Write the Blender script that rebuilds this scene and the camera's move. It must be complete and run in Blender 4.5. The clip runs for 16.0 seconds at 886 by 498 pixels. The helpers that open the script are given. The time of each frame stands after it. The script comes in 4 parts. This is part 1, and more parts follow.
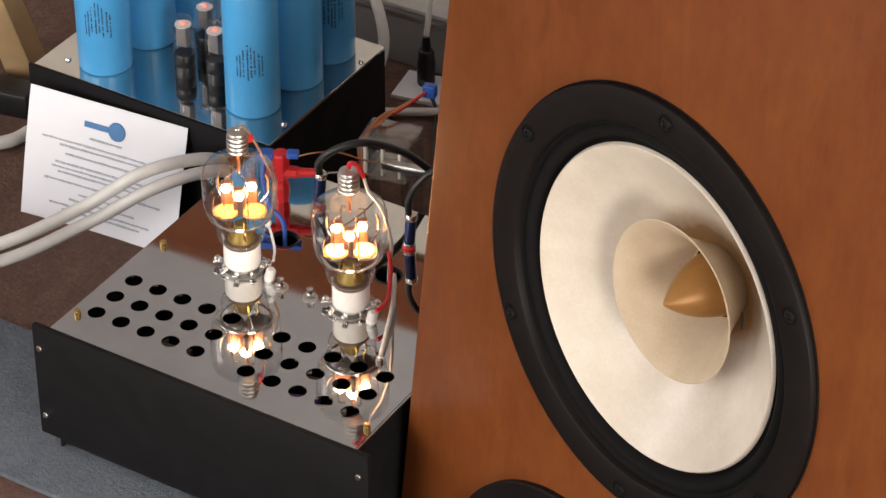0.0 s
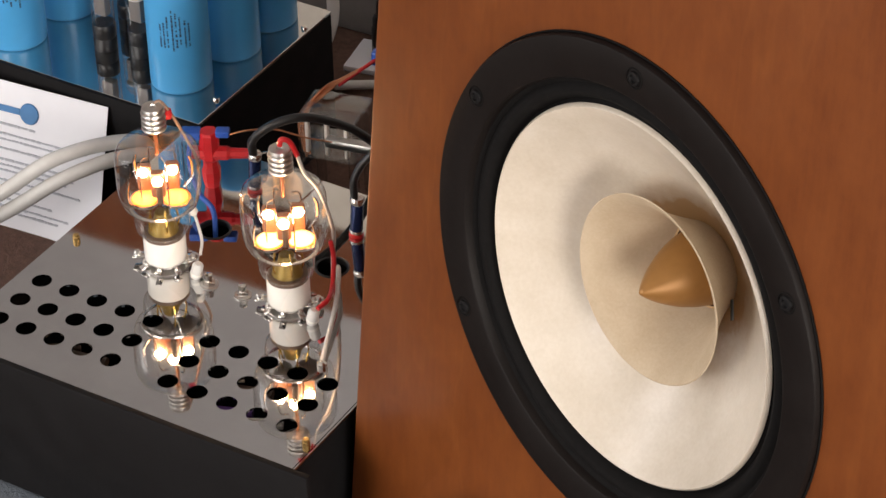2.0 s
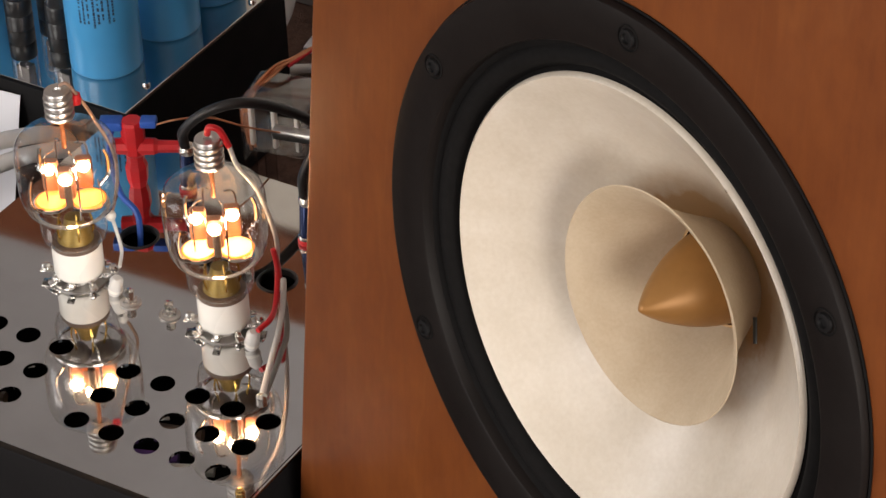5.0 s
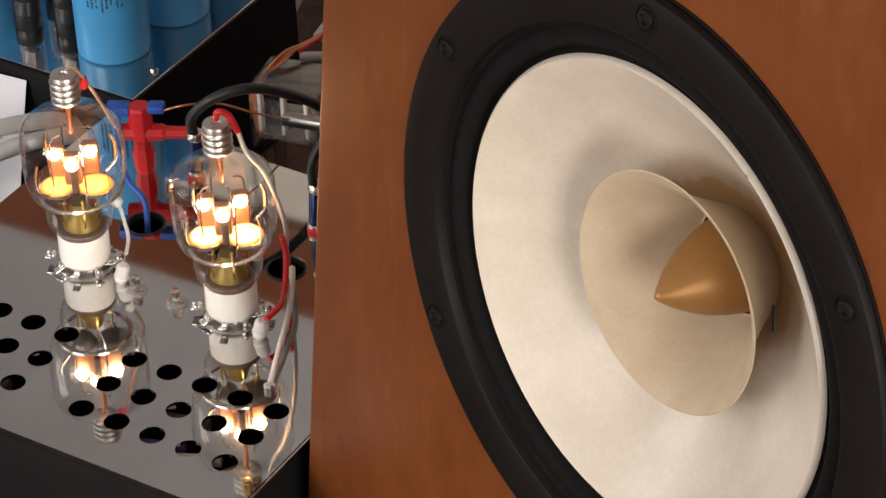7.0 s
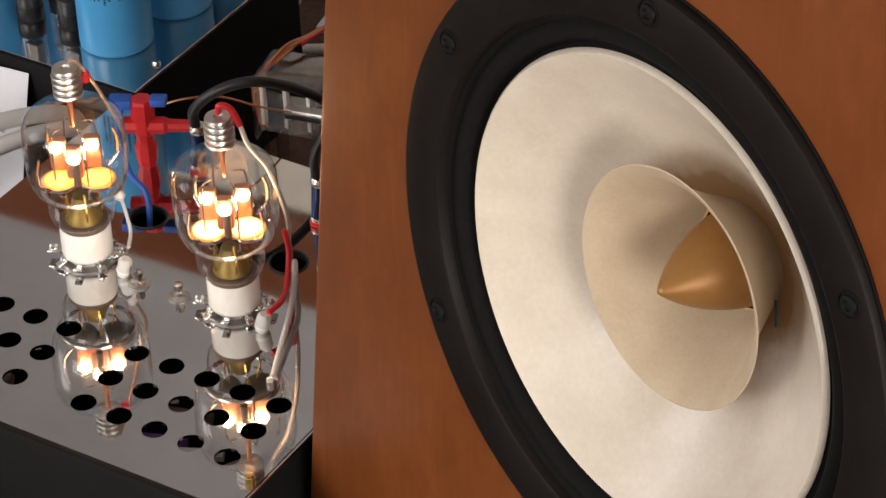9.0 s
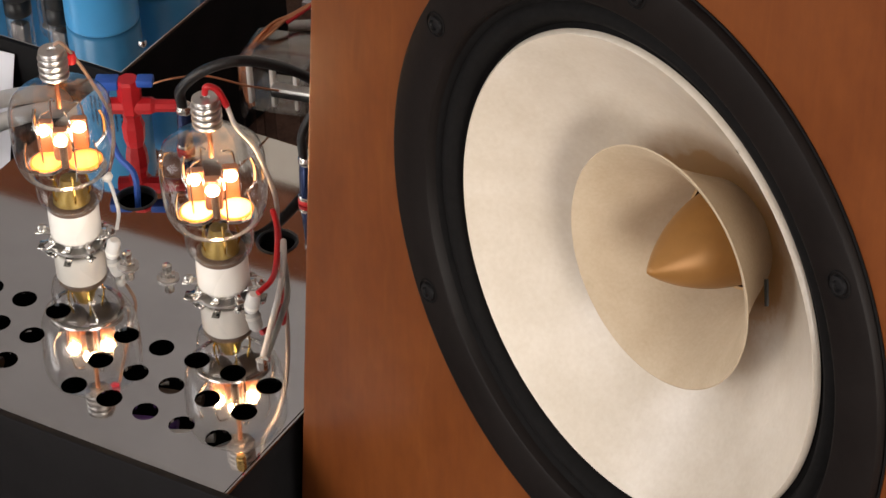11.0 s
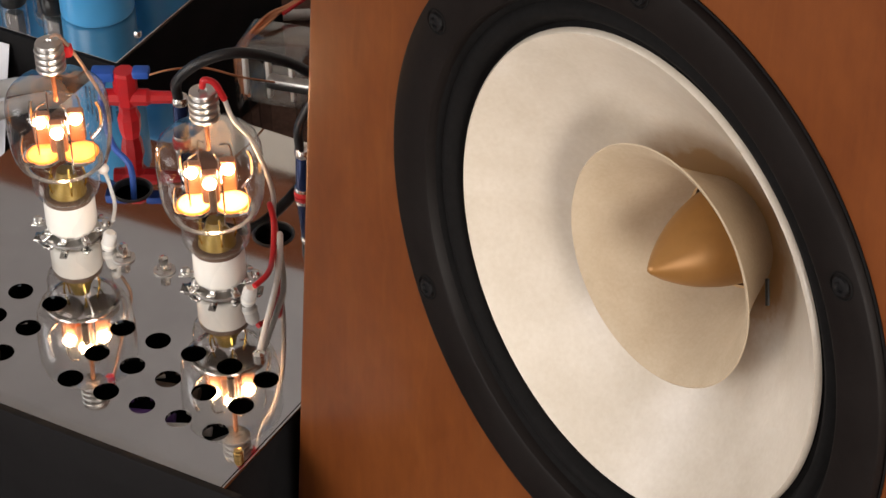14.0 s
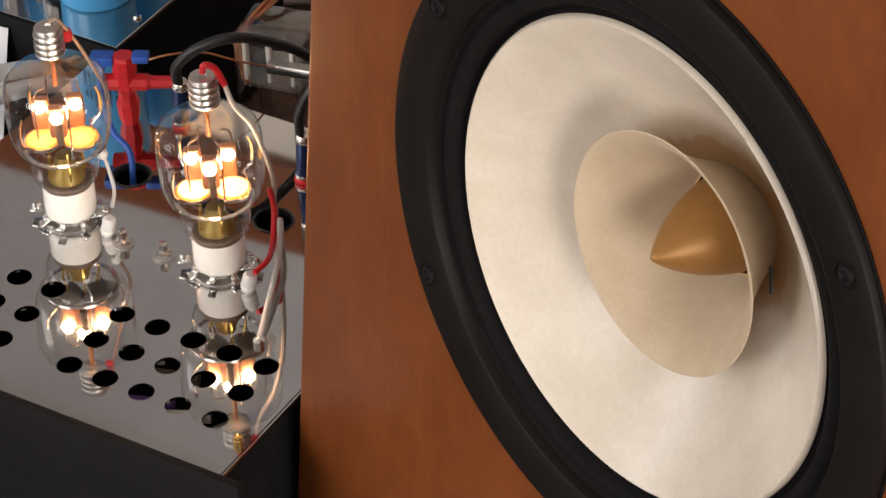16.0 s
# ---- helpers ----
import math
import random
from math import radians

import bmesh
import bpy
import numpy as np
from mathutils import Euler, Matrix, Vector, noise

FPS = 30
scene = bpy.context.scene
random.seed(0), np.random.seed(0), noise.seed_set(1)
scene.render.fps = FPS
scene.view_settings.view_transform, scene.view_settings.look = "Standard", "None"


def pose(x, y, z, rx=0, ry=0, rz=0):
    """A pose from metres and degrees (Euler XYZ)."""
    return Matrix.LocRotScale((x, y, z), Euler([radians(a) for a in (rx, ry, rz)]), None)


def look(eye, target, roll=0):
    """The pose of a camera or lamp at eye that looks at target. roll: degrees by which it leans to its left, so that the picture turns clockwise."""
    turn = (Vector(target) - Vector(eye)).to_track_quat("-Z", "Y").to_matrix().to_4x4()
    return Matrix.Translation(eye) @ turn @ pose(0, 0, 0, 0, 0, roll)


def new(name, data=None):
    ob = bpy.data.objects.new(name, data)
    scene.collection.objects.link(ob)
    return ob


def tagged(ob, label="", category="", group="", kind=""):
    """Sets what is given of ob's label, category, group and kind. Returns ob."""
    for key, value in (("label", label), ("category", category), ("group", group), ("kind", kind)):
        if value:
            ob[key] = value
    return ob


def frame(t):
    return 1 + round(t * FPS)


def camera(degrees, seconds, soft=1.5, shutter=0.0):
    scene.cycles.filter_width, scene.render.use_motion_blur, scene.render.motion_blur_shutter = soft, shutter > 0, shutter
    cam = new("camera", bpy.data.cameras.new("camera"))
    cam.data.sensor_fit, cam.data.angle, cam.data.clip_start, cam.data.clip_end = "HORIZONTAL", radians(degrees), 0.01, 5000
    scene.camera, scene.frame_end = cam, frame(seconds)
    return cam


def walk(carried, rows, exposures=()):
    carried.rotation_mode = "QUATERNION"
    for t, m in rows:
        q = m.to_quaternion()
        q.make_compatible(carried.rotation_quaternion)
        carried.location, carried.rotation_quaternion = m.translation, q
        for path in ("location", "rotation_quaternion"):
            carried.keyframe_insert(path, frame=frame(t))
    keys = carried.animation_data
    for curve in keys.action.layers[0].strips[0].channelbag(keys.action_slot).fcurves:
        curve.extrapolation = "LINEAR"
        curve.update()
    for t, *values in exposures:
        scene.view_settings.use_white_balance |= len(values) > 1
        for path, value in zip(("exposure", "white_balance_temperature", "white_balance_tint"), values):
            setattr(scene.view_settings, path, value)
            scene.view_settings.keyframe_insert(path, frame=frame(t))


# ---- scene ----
cam = camera(17.0, 16.0)
PATH = [
    (0, (0.9309, -1.1670, 1.1948), (0.4280, -0.3359, 0.4902), 0.19),
    (0.5, (0.9133, -1.1216, 1.1635), (0.4119, -0.2905, 0.4579), -0.23),
    (1, (0.9007, -1.0749, 1.1264), (0.3980, -0.2447, 0.4207), -0.66),
    (1.5, (0.8862, -1.0340, 1.0902), (0.3808, -0.2054, 0.3845), -1.21),
    (2, (0.8666, -0.9918, 1.0558), (0.3585, -0.1652, 0.3496), -1.43),
    (2.5, (0.8506, -0.9584, 1.0261), (0.3404, -0.1309, 0.3227), -1.63),
    (3, (0.8380, -0.9159, 0.9946), (0.3236, -0.0906, 0.2915), -2.18),
    (3.5, (0.8181, -0.8820, 0.9634), (0.3028, -0.0551, 0.2629), -2.04),
    (4, (0.7976, -0.8450, 0.9363), (0.2838, -0.0188, 0.2339), -2.19),
    (6.5, (0.7714, -0.7852, 0.8851), (0.2496, 0.0358, 0.1825), -2.35),
    (7, (0.7689, -0.7888, 0.8856), (0.2500, 0.0335, 0.1824), -2.10),
    (7.5, (0.7660, -0.7866, 0.8850), (0.2497, 0.0356, 0.1797), -2.01),
    (8, (0.7691, -0.7884, 0.8846), (0.2528, 0.0343, 0.1800), -2.17),
    (8.5, (0.7709, -0.7908, 0.8835), (0.2521, 0.0318, 0.1804), -2.15),
    (9, (0.7681, -0.7852, 0.8857), (0.2486, 0.0336, 0.1788), -2.24),
    (9.5, (0.7683, -0.7854, 0.8864), (0.2526, 0.0327, 0.1761), -2.39),
    (12, (0.7619, -0.7803, 0.8944), (0.2529, 0.0312, 0.1717), -2.74),
    (12.5, (0.7604, -0.7823, 0.8951), (0.2537, 0.0298, 0.1713), -2.57),
    (13, (0.7591, -0.7817, 0.8952), (0.2547, 0.0309, 0.1704), -2.35),
    (13.5, (0.7572, -0.7803, 0.8951), (0.2542, 0.0320, 0.1691), -2.28),
    (14, (0.7579, -0.7812, 0.8966), (0.2559, 0.0312, 0.1699), -2.31),
    (14.5, (0.7576, -0.7809, 0.8932), (0.2551, 0.0319, 0.1673), -2.28),
    (15, (0.7557, -0.7787, 0.8941), (0.2549, 0.0317, 0.1645), -2.38),
    (15.5, (0.7524, -0.7777, 0.8951), (0.2537, 0.0319, 0.1631), -2.20),
    (16, (0.7538, -0.7760, 0.8933), (0.2540, 0.0329, 0.1613), -2.20),
]
walk(cam, [(t, look(eye, target, roll)) for t, eye, target, roll in PATH],
     [(0.0, 0.22), (1.5, 0.18), (3.0, 0.08), (4.2, 0.0), (16.0, 0.02)])

# ---- light ----
world = bpy.data.worlds.new("sky")
scene.world = world
world.use_nodes = True
wn = world.node_tree.nodes
sky = wn.new("ShaderNodeTexSky")
sky.sky_type, sky.sun_disc = "NISHITA", False
sky.sun_elevation, sky.sun_rotation = radians(35), radians(120)
wn["Background"].inputs["Strength"].default_value = 0.12
world.node_tree.links.new(sky.outputs[0], wn["Background"].inputs["Color"])
scene.view_settings.exposure = 0.0


def area_lamp(name, eye, target, w, h, power, colour):
    d = bpy.data.lights.new(name, "AREA")
    d.shape, d.size, d.size_y, d.energy, d.color = "RECTANGLE", w, h, power, colour
    ob = new(name, d)
    ob.matrix_world = look(eye, target)
    return ob


ROOM = (-2.3, 2.5, -2.3, 2.1, 2.5)      # x0, x1, y0, y1, height
# assumed windows, none in view: lamps placed for the cone's shading
area_lamp("added_window_light", (2.42, -1.45, 0.68), (0.38, -0.05, 0.25), 1.3, 1.15, 53, (1.0, 0.93, 0.86))
area_lamp("added_window_light", (-0.55, -2.22, 0.75), (0.25, 0.0, 0.25), 1.2, 1.1, 31, (1.0, 0.94, 0.885))
# west lamp added to brighten the baffle, card and cables
area_lamp("added_window_light", (-2.24, -1.3, 1.15), (0.3, -0.1, 0.2), 1.1, 1.8, 18, (1.0, 0.945, 0.905))

# ---- materials ----


class Mat:
    """A node material with short ways to add nodes."""

    def __init__(self, name, rough=0.5, metal=0.0, **values):
        self.m = bpy.data.materials.new(name)
        self.m.use_nodes = True
        self.t = self.m.node_tree
        self.b = self.t.nodes["Principled BSDF"]
        self.b.inputs["Roughness"].default_value = rough
        self.b.inputs["Metallic"].default_value = metal
        for key, value in values.items():
            self.b.inputs[key.replace("_", " ")].default_value = value
        self.at = None

    def node(self, kind, **values):
        n = self.t.nodes.new(kind)
        for key, value in values.items():
            n.inputs[key.replace("_", " ")].default_value = value
        return n

    def join(self, a, b):
        self.t.links.new(a, b)

    def place(self, scale=(1, 1, 1)):
        if not self.at:
            self.at = self.node("ShaderNodeTexCoord")
        m = self.node("ShaderNodeMapping")
        m.inputs["Scale"].default_value = scale
        self.join(self.at.outputs["Object"], m.inputs["Vector"])
        return m.outputs["Vector"]

    def noise(self, size, detail=4.0, stretch=(1, 1, 1), rough=0.55):
        n = self.node("ShaderNodeTexNoise", Scale=1.0 / size, Detail=detail, Roughness=rough)
        self.join(self.place(stretch), n.inputs["Vector"])
        return n.outputs["Fac"]

    def ramp(self, fac, *stops):
        r = self.node("ShaderNodeValToRGB")
        e = r.color_ramp.elements
        while len(e) < len(stops):
            e.new(0.5)
        for k, (p, c) in zip(e, stops):
            k.position, k.color = p, (*c, 1) if len(c) == 3 else c
        self.join(fac, r.inputs["Fac"])
        return r.outputs["Color"]

    def mix(self, fac, a, b, blend="MIX"):
        n = self.t.nodes.new("ShaderNodeMix")
        n.data_type, n.blend_type = "RGBA", blend
        for value, socket in ((fac, n.inputs[0]), (a, n.inputs[6]), (b, n.inputs[7])):
            if hasattr(value, "links"):
                self.join(value, socket)
            else:
                socket.default_value = value if not isinstance(value, tuple) else (*value, 1)
        return n.outputs[2]

    def colour(self, c):
        if hasattr(c, "links"):
            self.join(c, self.b.inputs["Base Color"])
        else:
            self.b.inputs["Base Color"].default_value = (*c, 1)
        return self

    def rough(self, fac, lo, hi):
        n = self.node("ShaderNodeMapRange")
        n.inputs["To Min"].default_value, n.inputs["To Max"].default_value = lo, hi
        self.join(fac, n.inputs["Value"])
        self.join(n.outputs["Result"], self.b.inputs["Roughness"])
        return self

    def bump(self, fac, depth, strength=0.5):
        n = self.node("ShaderNodeBump", Strength=strength, Distance=depth)
        self.join(fac, n.inputs["Height"])
        self.join(n.outputs["Normal"], self.b.inputs["Normal"])
        return self


def plain(name, c, rough=0.5, metal=0.0, spread=0.12, size=0.01, depth=0.0, **values):
    """A nearly plain surface with slight grain and wear."""
    m = Mat(name, rough, metal, **values)
    fine, broad = m.noise(size), m.noise(size * 9, 2.0)
    lo, hi = tuple(v * (1 - spread) for v in c), tuple(min(1, v * (1 + spread)) for v in c)
    m.colour(m.mix(0.5, m.ramp(fine, (0.3, lo), (0.7, hi)), m.ramp(broad, (0.3, lo), (0.7, hi))))
    m.rough(broad, max(0.02, rough * 0.8), min(1, rough * 1.25))
    if depth:
        m.bump(fine, depth)
    return m.m


def glowing(name, c, strength):
    m = Mat(name, 0.6)
    m.colour(c)
    m.b.inputs["Emission Color"].default_value = (*c, 1)
    m.b.inputs["Emission Strength"].default_value = strength
    return m.m


def clear(name, tint=(1, 1, 1), base=0.05, rough=0.02):
    """Thin clear glass or plastic: see-through, with gloss by its angle."""
    m = bpy.data.materials.new(name)
    m.use_nodes = True
    t = m.node_tree
    t.nodes.remove(t.nodes["Principled BSDF"])
    see, shine = t.nodes.new("ShaderNodeBsdfTransparent"), t.nodes.new("ShaderNodeBsdfGlossy")
    face, mixer = t.nodes.new("ShaderNodeLayerWeight"), t.nodes.new("ShaderNodeMixShader")
    power, lift = t.nodes.new("ShaderNodeMath"), t.nodes.new("ShaderNodeMath")
    face.inputs["Blend"].default_value = 0.5
    power.operation, lift.operation = "POWER", "MULTIPLY_ADD"
    power.inputs[1].default_value = 2.6
    lift.inputs[1].default_value, lift.inputs[2].default_value = 0.8, base
    see.inputs["Color"].default_value = (*tint, 1)
    shine.inputs["Roughness"].default_value = rough
    for a, b in ((face.outputs["Facing"], power.inputs[0]), (power.outputs[0], lift.inputs[0]), (lift.outputs[0], mixer.inputs[0]), (see.outputs[0], mixer.inputs[1]), (shine.outputs[0], mixer.inputs[2]),
                 (mixer.outputs[0], t.nodes["Material Output"].inputs["Surface"])):
        t.links.new(a, b)
    return m


def make_wood():
    m = Mat("cherry_veneer", 0.45, Coat_Weight=0.08, Coat_Roughness=0.2, Specular_IOR_Level=0.3)
    grain = m.noise(0.003, 6.0, (1, 1, 0.1), 0.65)
    streak = m.noise(0.02, 3.0, (1, 1, 0.14))
    cloud = m.noise(0.035, 5.0, (1, 1, 0.7), 0.65)
    patch = m.noise(0.14, 3.0, (1, 1, 0.8))
    base = m.ramp(cloud, (0.3, (0.1240, 0.0285, 0.0041)), (0.5, (0.1592, 0.0393, 0.0060)), (0.72, (0.1936, 0.0526, 0.0091)))
    base = m.mix(0.3, base, m.ramp(patch, (0.35, (0.1160, 0.0254, 0.0034)), (0.65, (0.2016, 0.0571, 0.0096))))
    base = m.mix(0.06, base, m.ramp(streak, (0.35, (0.0928, 0.0215, 0.0029)), (0.65, (0.2328, 0.0697, 0.0130))))
    base = m.mix(0.10, base, m.ramp(grain, (0.35, (0.0656, 0.0152, 0.0024)), (0.65, (0.2560, 0.0824, 0.0163))))
    curl = m.noise(0.009, 4.0, (1, 1, 0.6), 0.6)
    base = m.mix(0.22, base, m.ramp(curl, (0.32, (0.1000, 0.0216, 0.0030)), (0.68, (0.2200, 0.0634, 0.0114))))
    vein = m.noise(0.075, 4.0, (1, 1, 0.22), 0.5)
    base = m.mix(m.ramp(vein, (0.488, (0, 0, 0)), (0.5, (0.0800, 0.0800, 0.0800)), (0.512, (0, 0, 0))), base, (0.3256, 0.1204, 0.0264))
    m.colour(base).rough(cloud, 0.42, 0.56).bump(grain, 0.0002, 0.15)
    return m.m


def make_paper_cone():
    m = Mat("cone_paper", 0.3, Specular_IOR_Level=0.6, Coat_Weight=0.55, Coat_Roughness=0.22)
    fibre, cloud, speck = m.noise(0.002, 5.0), m.noise(0.02, 4.0), m.noise(0.009, 3.0)
    base = m.ramp(cloud, (0.25, (0.59, 0.51, 0.405)), (0.6, (0.67, 0.59, 0.487)), (0.8, (0.71, 0.64, 0.545)))
    base = m.mix(0.15, base, m.ramp(fibre, (0.3, (0.55, 0.48, 0.4)), (0.7, (0.86, 0.82, 0.76))))
    # amber glue soaked into the paper round the whizzer's neck
    parts_ = m.node("ShaderNodeSeparateXYZ")
    m.join(m.place(), parts_.inputs[0])
    flat = m.node("ShaderNodeCombineXYZ")
    m.join(parts_.outputs["X"], flat.inputs["X"])
    m.join(parts_.outputs["Z"], flat.inputs["Z"])
    size = m.node("ShaderNodeVectorMath")
    size.operation = "LENGTH"
    m.join(flat.outputs[0], size.inputs[0])
    ragged = m.node("ShaderNodeMath")
    ragged.operation = "MULTIPLY_ADD"
    m.join(m.noise(0.011, 4.0), ragged.inputs[0])
    ragged.inputs[1].default_value = 0.024
    m.join(size.outputs["Value"], ragged.inputs[2])
    near = m.node("ShaderNodeMapRange")
    for key, value in (("From Min", 0.0435), ("From Max", 0.0625), ("To Min", 1.0), ("To Max", 0.0)):
        near.inputs[key].default_value = value
    m.join(ragged.outputs[0], near.inputs["Value"])
    base = m.mix(m.ramp(near.outputs["Result"], (0.0, (0, 0, 0)), (0.5, (0.16, 0.16, 0.16)), (0.8, (0.42, 0.42, 0.42)), (1.0, (0.85, 0.85, 0.85))), base, (0.42, 0.22, 0.06))
    m.colour(base).rough(speck, 0.26, 0.38).bump(fibre, 0.0001, 0.12)
    return m.m


def make_whizzer():
    m = Mat("whizzer_paper", 0.7)
    fibre, cloud = m.noise(0.0015, 5.0), m.noise(0.015, 4.0)
    base = m.ramp(cloud, (0.25, (0.45, 0.345, 0.225)), (0.75, (0.55, 0.44, 0.31)))
    m.colour(m.mix(0.15, base, m.ramp(fibre, (0.3, (0.45, 0.34, 0.22)), (0.7, (0.72, 0.61, 0.47)))))
    m.bump(fibre, 0.0002, 0.2)
    return m.m


def make_carpet(name, dark, light, size, tint):
    m = Mat(name, 0.95)
    fine, mid, broad = m.noise(size, 6.0, (1, 1, 1), 0.7), m.noise(size * 3.5, 3.0), m.noise(0.15, 3.0)
    base = m.ramp(fine, (0.3, dark), (0.7, light))
    base = m.mix(0.35, base, m.ramp(mid, (0.35, dark), (0.65, light)))
    base = m.mix(0.25, base, m.ramp(broad, (0.35, tint), (0.65, light)))
    m.colour(base).bump(fine, 0.003, 0.8)
    return m.m


def make_steel():
    m = Mat("polished_steel", 0.07, 1.0)
    smear, fine = m.noise(0.05, 4.0, (1, 1, 1), 0.6), m.noise(0.004, 4.0, (1, 0.15, 1))
    m.colour(m.ramp(smear, (0.3, (0.56, 0.55, 0.54)), (0.7, (0.65, 0.645, 0.635))))
    m.rough(smear, 0.015, 0.06).bump(fine, 0.00001, 0.1)
    return m.m


WOOD, CONE, WHIZZER, STEEL = make_wood(), make_paper_cone(), make_whizzer(), make_steel()
CARPET = make_carpet("brown_carpet", (0.045, 0.023, 0.017), (0.2, 0.108, 0.078), 0.004, (0.115, 0.06, 0.042))
RUG = make_carpet("blue_grey_rug", (0.075, 0.092, 0.115), (0.17, 0.19, 0.215), 0.004, (0.1, 0.12, 0.145))
RING_BLACK = plain("black_painted_metal", (0.0085, 0.0065, 0.006), 0.5, 0.0, 0.25, 0.004, 0.0001, Specular_IOR_Level=0.13)
RUBBER = plain("black_foam_surround", (0.005, 0.0045, 0.0045), 0.9, 0.0, 0.5, 0.003, 0.0004, Specular_IOR_Level=0.15)
CHASSIS = plain("black_powder_coat", (0.007, 0.0065, 0.007), 0.6, 0.0, 0.2, 0.002, 0.00008, Specular_IOR_Level=0.16)
DARK = plain("dark_plastic", (0.012, 0.012, 0.013), 0.35)
BRASS = plain("brass", (0.62, 0.42, 0.16), 0.25, 1.0)
GOLD = plain("gold_plated_pins", (0.85, 0.55, 0.12), 0.2, 1.0)
BRONZE = plain("bronze_lacquer", (0.34, 0.165, 0.045), 0.42, 0.3, 0.12, 0.006)
NICKEL = plain("nickel", (0.72, 0.7, 0.67), 0.18, 1.0)
ALU = plain("brushed_aluminium", (0.6, 0.58, 0.56), 0.32, 1.0)
CERAMIC = plain("white_ceramic", (0.84, 0.81, 0.75), 0.28, 0.0, 0.04)
BROWN_BASE = plain("brown_bakelite", (0.13, 0.085, 0.06), 0.35)
BLUE_SLEEVE = plain("blue_capacitor_sleeve", (0.075, 0.37, 0.72), 0.28, 0.0, 0.06, 0.02)
PRINT = plain("dark_print", (0.02, 0.04, 0.09), 0.6)
PAPER = plain("white_paper", (0.82, 0.82, 0.86), 0.6, 0.0, 0.03, 0.02)
INK = plain("grey_ink", (0.46, 0.47, 0.52), 0.7)
INK_BLUE = plain("blue_ink", (0.07, 0.2, 0.42), 0.6)
WHITE_RUBBER = plain("white_cable_jacket", (0.66, 0.64, 0.61), 0.45)
RED = plain("red_plastic", (0.55, 0.015, 0.02), 0.35)
BLUE = plain("blue_plastic", (0.02, 0.09, 0.42), 0.4)
NAVY = plain("navy_anodised", (0.012, 0.025, 0.09), 0.25, 0.5)
COPPER = plain("copper_wire", (0.62, 0.28, 0.15), 0.35, 1.0)
BROWN_WIRE = plain("brown_wire", (0.32, 0.2, 0.14), 0.45)
CREAM = plain("cream_paint", (0.66, 0.6, 0.52), 0.5)
PURPLE = plain("violet_winding", (0.14, 0.06, 0.24), 0.4)
PINE = plain("pale_pine", (0.55, 0.37, 0.19), 0.5, 0.0, 0.12, 0.012)
GREY_BOX = plain("grey_enamel", (0.23, 0.215, 0.205), 0.5)
LID_GREY = plain("pale_grey_enamel", (0.42, 0.4, 0.38), 0.4)
WALL_PAINT = plain("wall_paint", (0.62, 0.61, 0.62), 0.85, 0.0, 0.05, 0.05)
CEILING_PAINT = plain("ceiling_paint", (0.76, 0.75, 0.73), 0.9, 0.0, 0.04, 0.05)
SEAM = plain("dried_glue", (0.52, 0.4, 0.26), 0.4, 0.0, 0.15, 0.003)
STEM = plain("dull_gold_stem", (0.28, 0.19, 0.05), 0.45, 0.6)
GLASS = clear("tube_glass", (0.97, 0.97, 0.97), 0.04, 0.01)
CLEAR = clear("clear_plastic", (0.93, 0.93, 0.93), 0.07, 0.12)
FILAMENT = glowing("hot_filament", (1.0, 0.6, 0.3), 150.0)
# reflector brightness is set by emission, not by light from the filaments
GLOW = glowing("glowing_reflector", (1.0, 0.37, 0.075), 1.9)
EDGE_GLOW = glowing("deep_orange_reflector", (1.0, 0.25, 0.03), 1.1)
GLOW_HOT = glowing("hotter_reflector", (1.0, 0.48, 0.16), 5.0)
EMBER = glowing("ember", (1.0, 0.1, 0.05), 3.0)
PLATE_GREY = plain("grey_plate", (0.22, 0.2, 0.19), 0.45, 0.2)
ANODE = plain("warm_anode_plate", (0.42, 0.2, 0.12), 0.45, 0.5)

# ---- mesh helpers ----


def part(name, bm, material, parent=None, label="", smooth=True):
    """Links a bmesh as one mesh object under a thing or a part."""
    me = bpy.data.meshes.new(name)
    bmesh.ops.recalc_face_normals(bm, faces=bm.faces)
    bm.to_mesh(me)
    bm.free()
    me.materials.append(material)
    if smooth:
        me.polygons.foreach_set("use_smooth", [True] * len(me.polygons))
        me.set_sharp_from_angle(angle=radians(40))
    ob = new(name, me)
    ob.parent = parent
    if label:
        ob["label"] = label
    return ob


def thing(name, m, label, category, group="", kind=""):
    ob = new(name)
    ob.empty_display_size = 0.02
    ob.matrix_world = m
    return tagged(ob, label, category, group, kind)


def box(size, centre=(0, 0, 0), bevel=0.0, bm=None, m=None):
    bm = bm or bmesh.new()
    made = bmesh.ops.create_cube(bm, size=1)["verts"]
    bmesh.ops.scale(bm, vec=size, verts=made)
    if bevel:
        edges = list({e for v in made for e in v.link_edges})
        made = [v for v in bmesh.ops.bevel(bm, geom=edges, offset=bevel, segments=2, affect="EDGES", profile=0.5)["verts"]]
        made = list({v for v in made} | {v for v in bm.verts if v.index == -1})
    bmesh.ops.transform(bm, matrix=(m or Matrix()) @ Matrix.Translation(centre) if m else Matrix.Translation(centre), verts=made)
    return bm


